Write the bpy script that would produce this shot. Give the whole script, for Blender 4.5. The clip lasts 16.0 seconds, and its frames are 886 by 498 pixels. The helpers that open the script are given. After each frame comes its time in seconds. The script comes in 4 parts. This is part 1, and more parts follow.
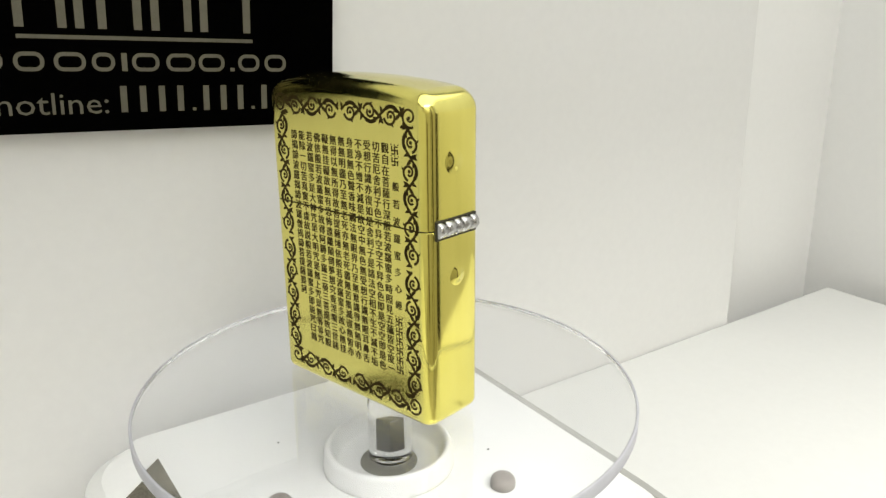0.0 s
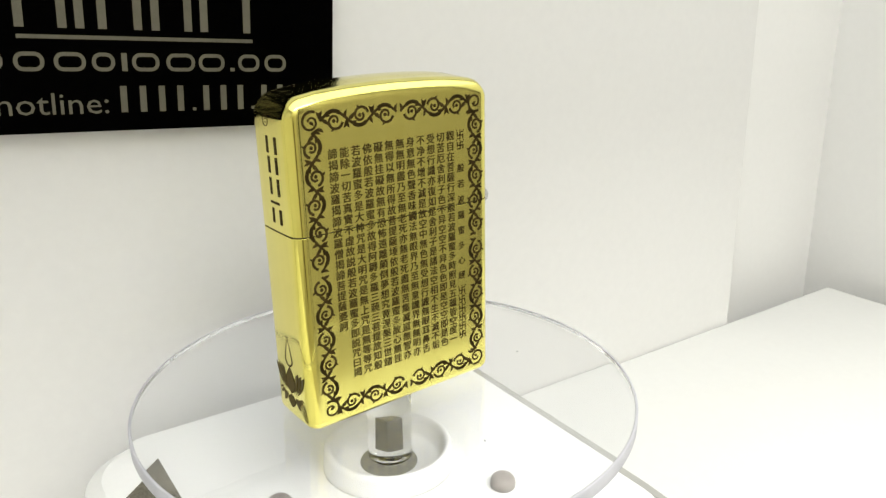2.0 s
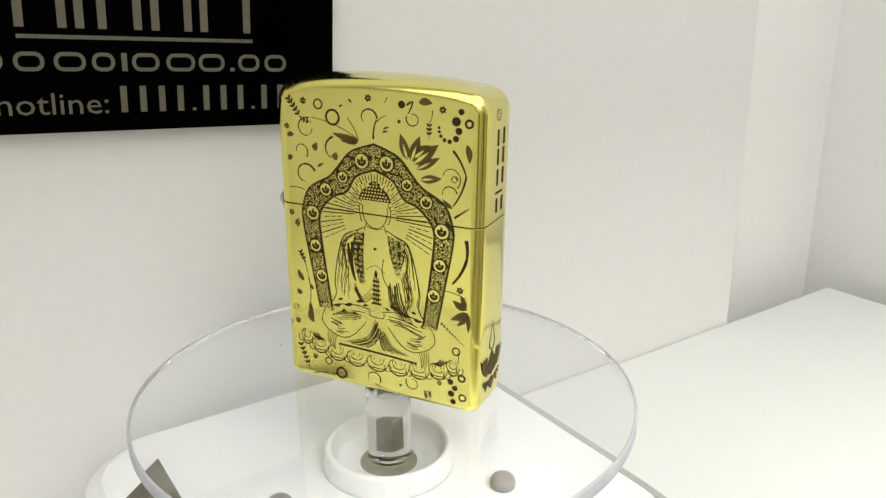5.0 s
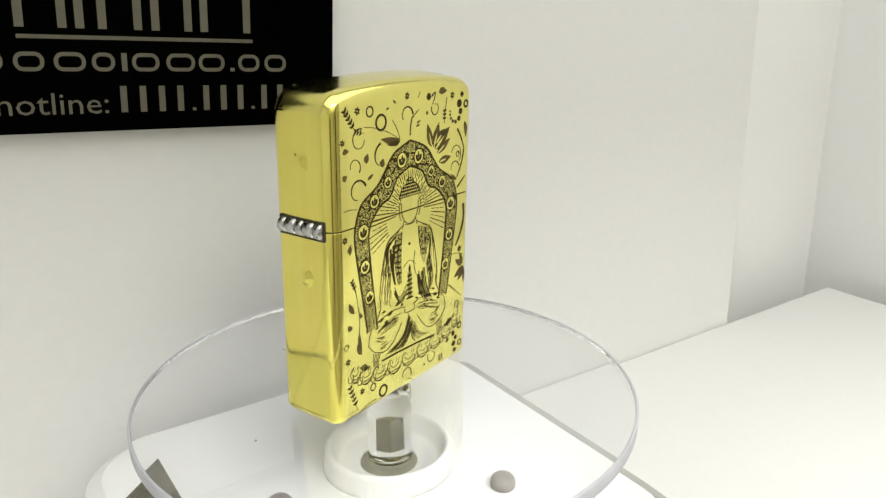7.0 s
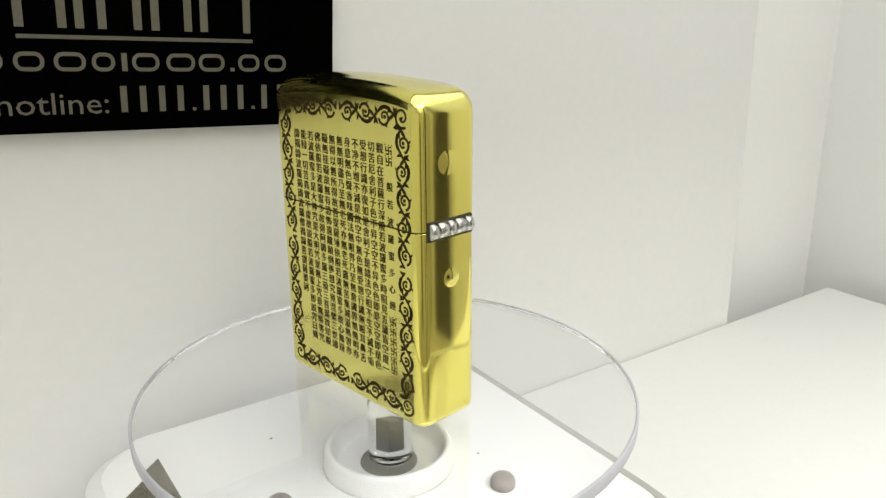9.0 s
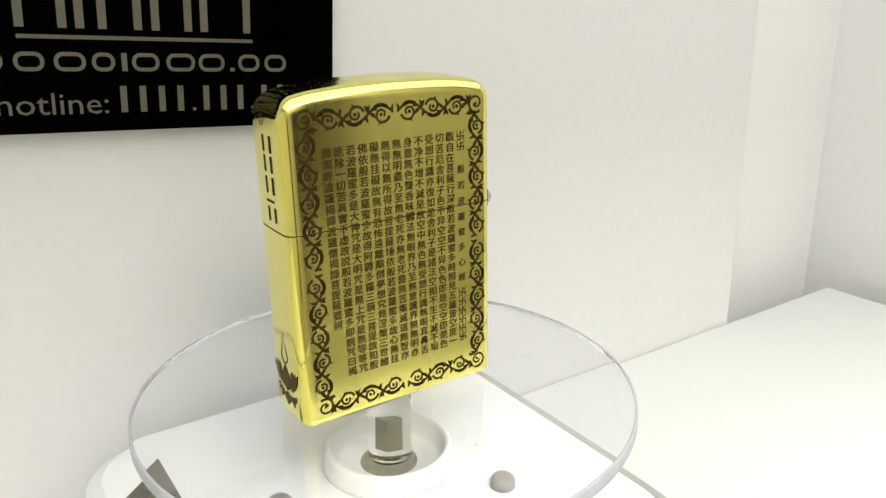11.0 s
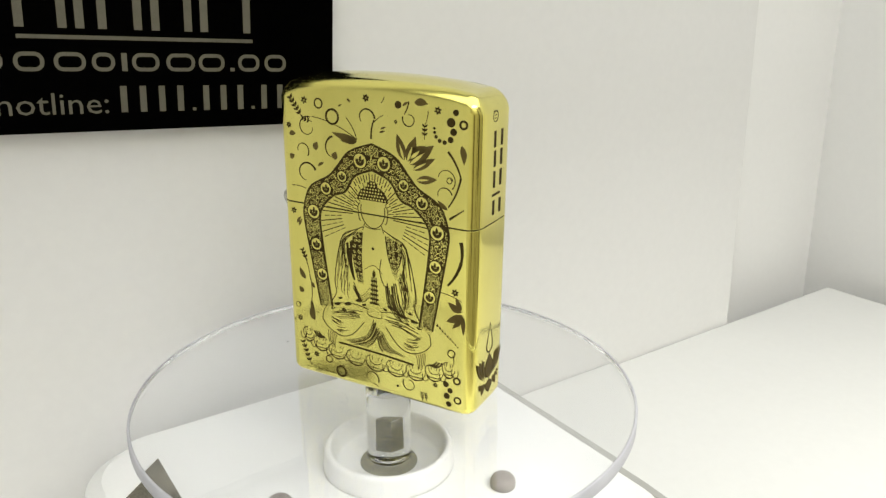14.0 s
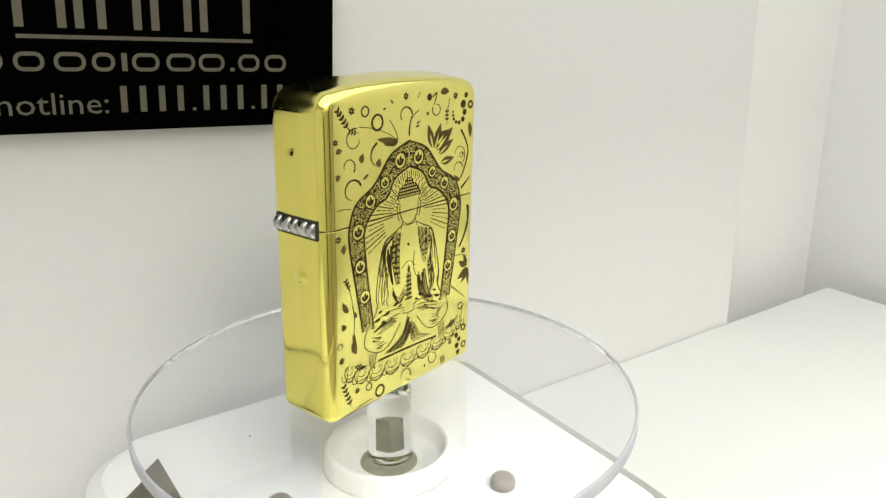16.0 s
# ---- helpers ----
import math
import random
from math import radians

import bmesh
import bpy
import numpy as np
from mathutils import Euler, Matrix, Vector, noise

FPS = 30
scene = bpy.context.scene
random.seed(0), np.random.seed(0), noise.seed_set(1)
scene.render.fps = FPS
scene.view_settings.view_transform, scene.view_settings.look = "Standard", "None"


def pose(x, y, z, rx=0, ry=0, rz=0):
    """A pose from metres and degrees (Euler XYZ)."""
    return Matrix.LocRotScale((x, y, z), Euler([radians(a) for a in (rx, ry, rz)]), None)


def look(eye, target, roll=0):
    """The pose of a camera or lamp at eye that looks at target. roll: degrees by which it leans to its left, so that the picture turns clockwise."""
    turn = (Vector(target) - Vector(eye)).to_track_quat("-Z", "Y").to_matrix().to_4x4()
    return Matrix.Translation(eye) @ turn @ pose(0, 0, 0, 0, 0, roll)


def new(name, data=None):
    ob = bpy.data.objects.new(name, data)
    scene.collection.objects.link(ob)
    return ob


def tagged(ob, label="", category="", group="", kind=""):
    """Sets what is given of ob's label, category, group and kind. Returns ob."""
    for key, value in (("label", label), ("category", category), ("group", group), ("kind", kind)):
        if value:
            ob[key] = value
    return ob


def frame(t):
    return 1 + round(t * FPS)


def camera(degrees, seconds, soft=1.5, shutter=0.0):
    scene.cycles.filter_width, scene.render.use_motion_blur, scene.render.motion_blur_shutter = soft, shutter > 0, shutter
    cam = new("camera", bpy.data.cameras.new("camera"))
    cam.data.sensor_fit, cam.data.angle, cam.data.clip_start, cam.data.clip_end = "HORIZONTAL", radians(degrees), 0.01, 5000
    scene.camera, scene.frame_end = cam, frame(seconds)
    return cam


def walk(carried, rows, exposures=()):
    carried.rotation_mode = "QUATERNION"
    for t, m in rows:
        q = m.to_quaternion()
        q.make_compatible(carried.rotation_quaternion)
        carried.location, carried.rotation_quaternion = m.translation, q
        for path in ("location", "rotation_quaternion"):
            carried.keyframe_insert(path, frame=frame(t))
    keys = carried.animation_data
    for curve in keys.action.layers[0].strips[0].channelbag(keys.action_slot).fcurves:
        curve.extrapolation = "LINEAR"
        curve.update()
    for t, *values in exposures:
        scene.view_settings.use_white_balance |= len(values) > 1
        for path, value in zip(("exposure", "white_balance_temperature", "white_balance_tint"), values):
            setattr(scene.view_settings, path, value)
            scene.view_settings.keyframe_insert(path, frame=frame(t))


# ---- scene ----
MM = 0.001
TURN = 29.7                      # the display's walls against the camera's axes, degrees
CAB = Matrix.Rotation(radians(TURN), 4, "Z")
TABLE_Z = -49.0                  # riser top, mm below the disc's upper face
BASE_Z = -18.3                   # top of the turntable's base
SPIN = 39.554                    # degrees a second
PHASE = -586.44

cam = camera(60.23, 16.0, soft=1.4)
EYE = Vector((0.0, -0.12781, 0.06808))
AIM = look(EYE, EYE + Vector((0.07766, 0.94644, -0.31341)))
GAINS = ((0.0, 0.0), (0.5, -0.11), (1.0, -0.02), (1.5, 0.12), (2.0, 0.19), (2.5, 0.0), (3.5, -0.01), (4.5, -0.03), (5.6, 0.0), (6.3, 0.17), (6.6, 0.12),
         (7.0, -0.01), (8.0, -0.08), (9.0, -0.03), (10.1, 0.0), (10.7, 0.14), (11.3, 0.07), (12.0, -0.08), (13.0, -0.01), (14.5, -0.01), (15.3, 0.18), (15.6, 0.17), (16.0, 0.04))
walk(cam, [(0.0, AIM), (16.0, AIM)], exposures=GAINS)

# ---- world and lights ----
world = bpy.data.worlds.new("world")
scene.world = world
world.use_nodes = True
world.node_tree.nodes["Background"].inputs[0].default_value = (0.9, 0.95, 1.0, 1)
world.node_tree.nodes["Background"].inputs[1].default_value = 0.2


def strip_lamp(name, u, v, z, w, h, power, turn=0.0, colour=(0.955, 0.985, 0.99), tilt=0.0):
    lamp = bpy.data.lights.new(name, "AREA")
    lamp.shape, lamp.size, lamp.size_y = "RECTANGLE", w * MM, h * MM
    lamp.energy, lamp.color = power, colour
    ob = new(name, lamp)
    ob.matrix_world = CAB @ pose(u * MM, v * MM, z * MM, tilt, 0, turn)
    return ob


strip_lamp("lamp_panel", 40, -92, 245, 460, 215, 0.54)
# Unseen fill, added to brighten the room, the walls and the lighter's front.
strip_lamp("fill_front", 0, -1100, 1480, 1600, 900, 50, colour=(0.965, 0.96, 0.92))


# ---- materials ----
def material(name):
    m = bpy.data.materials.new(name)
    m.use_nodes = True
    n = m.node_tree.nodes
    return m, n, m.node_tree.links, n["Principled BSDF"]


def noise_node(n, l, scale, detail=4.0, coords="Object", stretch=None, rough=0.55):
    tc = n.new("ShaderNodeTexCoord")
    tex = n.new("ShaderNodeTexNoise")
    tex.inputs["Scale"].default_value, tex.inputs["Detail"].default_value = scale, detail
    tex.inputs["Roughness"].default_value = rough
    if stretch:
        mp = n.new("ShaderNodeMapping")
        mp.inputs["Scale"].default_value = stretch
        l.new(tc.outputs[coords], mp.inputs[0])
        l.new(mp.outputs[0], tex.inputs["Vector"])
    else:
        l.new(tc.outputs[coords], tex.inputs["Vector"])
    return tex


def ramp_node(n, l, source, stops):
    r = n.new("ShaderNodeValToRGB")
    e = r.color_ramp.elements
    e[0].position, e[0].color = stops[0][0], (*stops[0][1], 1)
    e[1].position, e[1].color = stops[-1][0], (*stops[-1][1], 1)
    for p, c in stops[1:-1]:
        k = e.new(p)
        k.color = (*c, 1)
    l.new(source, r.inputs[0])
    return r


def add_bump(n, l, bsdf, source, strength, distance):
    b = n.new("ShaderNodeBump")
    b.inputs["Strength"].default_value, b.inputs["Distance"].default_value = strength, distance
    l.new(source, b.inputs["Height"])
    l.new(b.outputs[0], bsdf.inputs["Normal"])


def surface(name, dark, light, scale, rough=(0.4, 0.6), metal=0.0, bump=0.0, fine=8.0, spec=0.5, stretch=None):
    m, n, l, b = material(name)
    big = noise_node(n, l, scale, 5.0)
    small = noise_node(n, l, scale * fine, 3.0, stretch=stretch)
    mix = n.new("ShaderNodeMath")
    mix.operation = "MULTIPLY_ADD"
    mix.inputs[1].default_value = 0.45
    l.new(small.outputs[0], mix.inputs[0])
    half = n.new("ShaderNodeMath")
    half.operation = "MULTIPLY"
    half.inputs[1].default_value = 0.55
    l.new(big.outputs[0], half.inputs[0])
    l.new(half.outputs[0], mix.inputs[2])
    col = ramp_node(n, l, mix.outputs[0], [(0.3, dark), (0.7, light)])
    l.new(col.outputs[0], b.inputs["Base Color"])
    rr = ramp_node(n, l, mix.outputs[0], [(0.3, (rough[0],) * 3), (0.7, (rough[1],) * 3)])
    l.new(rr.outputs[0], b.inputs["Roughness"])
    b.inputs["Metallic"].default_value = metal
    b.inputs["Specular IOR Level"].default_value = spec
    if bump:
        add_bump(n, l, b, small.outputs[0], 0.5, bump)
    return m


WALL = surface("white_wall_board", (0.735, 0.73, 0.712), (0.775, 0.77, 0.75), 6.0, (0.45, 0.6), bump=0.00003, fine=60)
# Wall white lightened in colour, for light that two walls lack.
WALL_LIT = surface("white_wall_lit", (0.85, 0.845, 0.825), (0.88, 0.875, 0.855), 6.0, (0.5, 0.65), bump=0.00003, fine=60)
TABLE = surface("white_acrylic_top", (0.68, 0.68, 0.655), (0.715, 0.715, 0.69), 9.0, (0.3, 0.42), bump=0.00001, fine=40)
PLASTIC = surface("white_plastic", (0.715, 0.715, 0.695), (0.75, 0.75, 0.73), 40.0, (0.32, 0.45), bump=0.00001, fine=20)
ROOM = surface("room_paint", (0.56, 0.54, 0.49), (0.62, 0.60, 0.55), 2.0, (0.6, 0.8), fine=30)
BLACK = surface("black_gloss_acrylic", (0.0004, 0.0004, 0.0004), (0.0009, 0.0009, 0.0008), 20.0, (0.05, 0.10), fine=30, spec=0.006)
LETTER = surface("brushed_gold_vinyl", (0.088, 0.081, 0.055), (0.128, 0.118, 0.082), 300.0, (0.4, 0.55), 0.0, fine=12)
# Grey for the painted shade on the base's edge and for the cell's scuffs.
EDGE_SHADE_SCUFF = surface("edge_shade_scuff_grey", (0.33, 0.325, 0.30), (0.38, 0.375, 0.35), 60.0, (0.4, 0.55), fine=20)
RUBBER = surface("grey_rubber", (0.19, 0.168, 0.15), (0.33, 0.30, 0.275), 400.0, (0.35, 0.5), fine=6, bump=0.00003)
SOLAR = surface("dark_solar_cell", (0.045, 0.04, 0.024), (0.17, 0.155, 0.115), 160.0, (0.12, 0.25), fine=10)
CHROME = surface("worn_chrome", (0.42, 0.415, 0.40), (0.60, 0.595, 0.58), 800.0, (0.2, 0.35), 1.0, fine=5)
STEEL = surface("grey_steel_core", (0.18, 0.175, 0.16), (0.30, 0.29, 0.27), 300.0, (0.25, 0.4), 0.7, fine=10)
HOLE = surface("shaded_bearing", (0.17, 0.165, 0.14), (0.27, 0.262, 0.225), 300.0, (0.4, 0.6), fine=8)
GAP = surface("dark_seam", (0.02, 0.017, 0.006), (0.03, 0.026, 0.01), 300.0, (0.5, 0.7))
# Colours of unseen boards that darken the brass reflections.
MIRRORED_DARK = surface("mirrored_dark_board", (0.03, 0.024, 0.015), (0.05, 0.04, 0.026), 3.0, (0.6, 0.8), fine=20)
MIRRORED_BROWN = surface("mirrored_brown_board", (0.13, 0.115, 0.085), (0.17, 0.15, 0.115), 3.0, (0.6, 0.8), fine=20)
# Dark only to take bounce light away from the foot of the recess.
CABINET_FLOOR = surface("bounce_cutting_grey", (0.09, 0.088, 0.08), (0.13, 0.127, 0.115), 20.0, (0.4, 0.6), fine=20)
SPECK = surface("dark_dust", (0.03, 0.03, 0.03), (0.05, 0.05, 0.05), 900.0, (0.7, 0.9))


def brass(name, smooth, dull, keen):
    """smooth: the least roughness of the finish."""
    m, n, l, b = material(name)
    grain = noise_node(n, l, 900.0, 3.0, stretch=(1.0, 1.0, 0.04))
    cloud = noise_node(n, l, 70.0, 4.0)
    col = ramp_node(n, l, cloud.outputs[0], [(0.3, dull), (0.7, keen)])
    streak = noise_node(n, l, 420.0, 4.0, stretch=(1.0, 1.0, 0.03))
    tone = ramp_node(n, l, streak.outputs[0], [(0.32, (0.95, 0.94, 0.90)), (0.68, (1.0, 1.0, 1.0))])
    worn = n.new("ShaderNodeMix")
    worn.data_type, worn.blend_type = "RGBA", "MULTIPLY"
    worn.inputs[0].default_value = 1.0
    l.new(col.outputs[0], worn.inputs[6])
    l.new(tone.outputs[0], worn.inputs[7])
    l.new(worn.outputs[2], b.inputs["Base Color"])
    mix = n.new("ShaderNodeMath")
    mix.operation = "MULTIPLY_ADD"
    mix.inputs[1].default_value, mix.inputs[2].default_value = 0.10, smooth
    l.new(grain.outputs[0], mix.inputs[0])
    l.new(mix.outputs[0], b.inputs["Roughness"])
    b.inputs["Metallic"].default_value = 1.0
    b.inputs["Coat Weight"].default_value, b.inputs["Coat Roughness"].default_value = 0.5, 0.12
    wave = noise_node(n, l, 60.0, 1.5, stretch=(1.0, 1.0, 0.4))
    add_bump(n, l, b, wave.outputs[0], 0.4, 0.00014)
    return m


BRASS = brass("polished_brass", 0.035, (0.78, 0.70, 0.14), (0.83, 0.75, 0.18))
SATIN = brass("satin_brass", 0.10, (0.75, 0.685, 0.165), (0.81, 0.745, 0.205))
ENGRAVE = surface("etched_dark_brass", (0.026, 0.018, 0.005), (0.064, 0.044, 0.012), 500.0, (0.5, 0.7), 0.0, fine=8, spec=0.05)
ETCH_SOFT = surface("etched_brown_brass", (0.075, 0.054, 0.014), (0.15, 0.11, 0.032), 700.0, (0.45, 0.65), 0.2, fine=5, spec=0.1)


def clear_material():
    m, n, l, b = material("clear_acrylic")
    b.inputs["Base Color"].default_value = (0.955, 0.96, 0.97, 1)
    b.inputs["Transmission Weight"].default_value = 1.0
    b.inputs["IOR"].default_value = 1.49
    b.inputs["Roughness"].default_value = 0.0
    return m


CLEAR = clear_material()


def frost_material():
    m, n, l, b = material("frosted_acrylic_edge")
    cloud = noise_node(n, l, 120.0, 3.0)
    col = ramp_node(n, l, cloud.outputs[0], [(0.3, (0.48, 0.48, 0.51)), (0.7, (0.58, 0.58, 0.61))])
    l.new(col.outputs[0], b.inputs["Base Color"])
    b.inputs["Roughness"].default_value = 0.35
    b.inputs["Transmission Weight"].default_value = 0.2
    b.inputs["IOR"].default_value = 1.2
    return m


FROST = frost_material()


# ---- mesh helpers (millimetres in, metres out) ----
def link(name, mesh, mat, parent=None, label=""):
    mesh.materials.append(mat)
    ob = new(name, mesh)
    ob.parent = parent
    return tagged(ob, label) if label else ob


def part(name, bm, mat, parent=None, label="", smooth=False, at=None):
    mesh = bpy.data.meshes.new(name)
    bmesh.ops.recalc_face_normals(bm, faces=bm.faces)
    bm.to_mesh(mesh)
    bm.free()
    mesh.transform(Matrix.Scale(MM, 4) if at is None else at @ Matrix.Scale(MM, 4))
    if smooth:
        mesh.polygons.foreach_set("use_smooth", [True] * len(mesh.polygons))
    return link(name, mesh, mat, parent, label)


def box_bm(x0, y0, z0, x1, y1, z1, bevel=0.0, segs=2):
    bm = bmesh.new()
    bmesh.ops.create_cube(bm, size=1.0)
    for v in bm.verts:
        v.co = Vector(((x0 + x1) / 2 + v.co.x * (x1 - x0), (y0 + y1) / 2 + v.co.y * (y1 - y0), (z0 + z1) / 2 + v.co.z * (z1 - z0)))
    if bevel:
        bmesh.ops.bevel(bm, geom=bm.edges[:], offset=bevel, segments=segs, affect="EDGES", profile=0.5)
    return bm


def lathe_bm(profile, n=64, closed=True):
    """A turned body from (radius, height) pairs."""
    bm = bmesh.new()
    rings = []
    for r, z in profile:
        if r < 1e-6:
            rings.append([bm.verts.new((0, 0, z))])
        else:
            rings.append([bm.verts.new((r * math.cos(2 * math.pi * i / n), r * math.sin(2 * math.pi * i / n), z)) for i in range(n)])
    pairs = list(zip(rings, rings[1:])) + ([(rings[-1], rings[0])] if closed else [])
    for a, b in pairs:
        for i in range(n):
            j = (i + 1) % n
            f = [a[i % len(a)], a[j % len(a)], b[j % len(b)], b[i % len(b)]]
            f = list(dict.fromkeys(f))
            if len(f) > 2:
                bm.faces.new(f)
    return bm


def rounded_outline(hx, hy, r, segs=6, bulge=0.0, side=1):
    """Counter-clockwise outline of a rounded rectangle; the short sides may bulge."""
    pts = []
    r = max(r, 0.05)
    for cx, cy, a0 in ((hx - r, hy - r, 0), (-hx + r, hy - r, 90), (-hx + r, -hy + r, 180), (hx - r, -hy + r, 270)):
        for i in range(segs + 1):
            a = radians(a0 + 90 * i / segs)
            pts.append((cx + r * math.cos(a), cy + r * math.sin(a)))
        if a0 in (0, 180) and side > 1:
            for k in range(1, 12):
                x = (hx - r) * (1 - k / 6) * (1 if a0 == 0 else -1)
                pts.append((x, cy + r * (1 if a0 == 0 else -1)))
        if a0 in (90, 270):
            s = -1 if a0 == 90 else 1
            for k in range(1, side):
                y = (hy - r) * (1 - 2 * k / side) * (1 if a0 == 90 else -1)
                pts.append((s * hx, y))
    return [(x + math.copysign(bulge, x) * (1 - (y / hy) ** 2) if abs(x) > hx - r * 0.9 else x, y) for x, y in pts]


def loft_bm(levels):
    """Joins outlines of equal length, listed as (z, outline), into a closed body."""
    bm = bmesh.new()
    rings = [[bm.verts.new((x, y, z)) for x, y in pts] for z, pts in levels]
    for a, b in zip(rings, rings[1:]):
        for i in range(len(a)):
            j = (i + 1) % len(a)
            bm.faces.new((a[i], a[j], b[j], b[i]))
    bm.faces.new(rings[0][::-1])
    bm.faces.new(rings[-1])
    return bm


# ---- the display: riser, walls, ceiling, room ----
def slab(name, u0, v0, z0, u1, v1, z1, mat, label="", bevel=0.0, lean=0.0):
    """lean: how far the upright edges lean sideways per unit of height."""
    bm = box_bm(u0, v0, z0, u1, v1, z1, bevel)
    for v in bm.verts:
        v.co.x += lean * (v.co.z - TABLE_Z)
    ob = part(name, bm, mat, None, label)
    ob.matrix_world = CAB
    return tagged(ob, kind="structure")


WALL_V, PANEL_END, EDGE_U = 47.5, 175.9, 243.3
slab("table_top", -260, -102, TABLE_Z - 14, EDGE_U, WALL_V - 0.3, TABLE_Z, TABLE, "smooth white riser top under the turntable", 0.8)
slab("wall_back", -262, WALL_V, -120, PANEL_END, WALL_V + 15.5, 260, WALL, "white board wall carrying the black sign", 0.6, -0.042)
# Recess and right wall carry extra brightness in their colour.
slab("wall_recess", PANEL_END - 40, WALL_V + 15.9, -120, 270, WALL_V + 25.9, 260, WALL_LIT, "white wall set back behind the board", 0.0, -0.042)
slab("wall_right", 254, -200, -120, 266, WALL_V + 16.3, 260, WALL_LIT, "white side wall of the display", 0.0, -0.042)
slab("wall_left", -280, -200, -120, -263, WALL_V + 14.6, 260, WALL, "white side wall of the display")
slab("floor", -300, -110, -130, 280, WALL_V + 30, -120.5, CABINET_FLOOR, "unseen cabinet floor, dark grey to cut bounce into the recess")
slab("plinth", -300, -110, -899.5, 280, WALL_V + 30, -130.5, WALL, "plain white plinth under the display")
slab("ceiling", -310, -200, 260.5, 280, WALL_V + 30, 272, WALL, "white cabinet ceiling")
# Unseen reflector: brightens the left of the brass, low enough to pass lamp light.
slab("mirrored_wing", -280, -430, -120, -263, -200.5, 62, WALL, "low white panel added out of view for the brass to reflect")
# Added out of view so that the lighter's corner reflects a dark line.
slab("mirrored_upright", 250.5, -236, -120, 262, -200.5, 240, MIRRORED_DARK, "unseen dark upright added for a dark line in the brass")
for nm, b in (("wall_room_north", (-1600, 1400, -900, 1600, 1450, 1600)), ("wall_room_south", (-1600, -1650, -900, 1600, -1600, 1600)),
              ("wall_room_west", (-1650, -1600, -900, -1600, 1400, 1600)), ("wall_room_east", (1600, -1600, -900, 1650, 1400, 1600)),
              ("floor_room", (-1650, -1650, -950, 1650, 1450, -900)), ("ceiling_room", (-1650, -1650, 1600, 1650, 1450, 1650))):
    slab(nm, *b, ROOM, "plain wall that closes the room")
# Boards added out of view, only to reflect as dark bands in the brass.
slab("mirrored_panel", 410, -1597, -430, 720, -1590, 1300, MIRRORED_DARK, "unseen dark board added to darken reflections in the brass")
slab("mirrored_post", 110, -1597, -899, 205, -1590, 900, MIRRORED_BROWN, "unseen brown post added for a dark streak in the brass")
slab("mirrored_leg", 480, -1597, -899, 570, -1590, -431, MIRRORED_BROWN, "unseen brown upright added for a lower streak in the brass")
slab("mirrored_strip", -790, -1597, -650, -520, -1590, -130, MIRRORED_BROWN, "unseen narrow board added for a dark band in the brass")


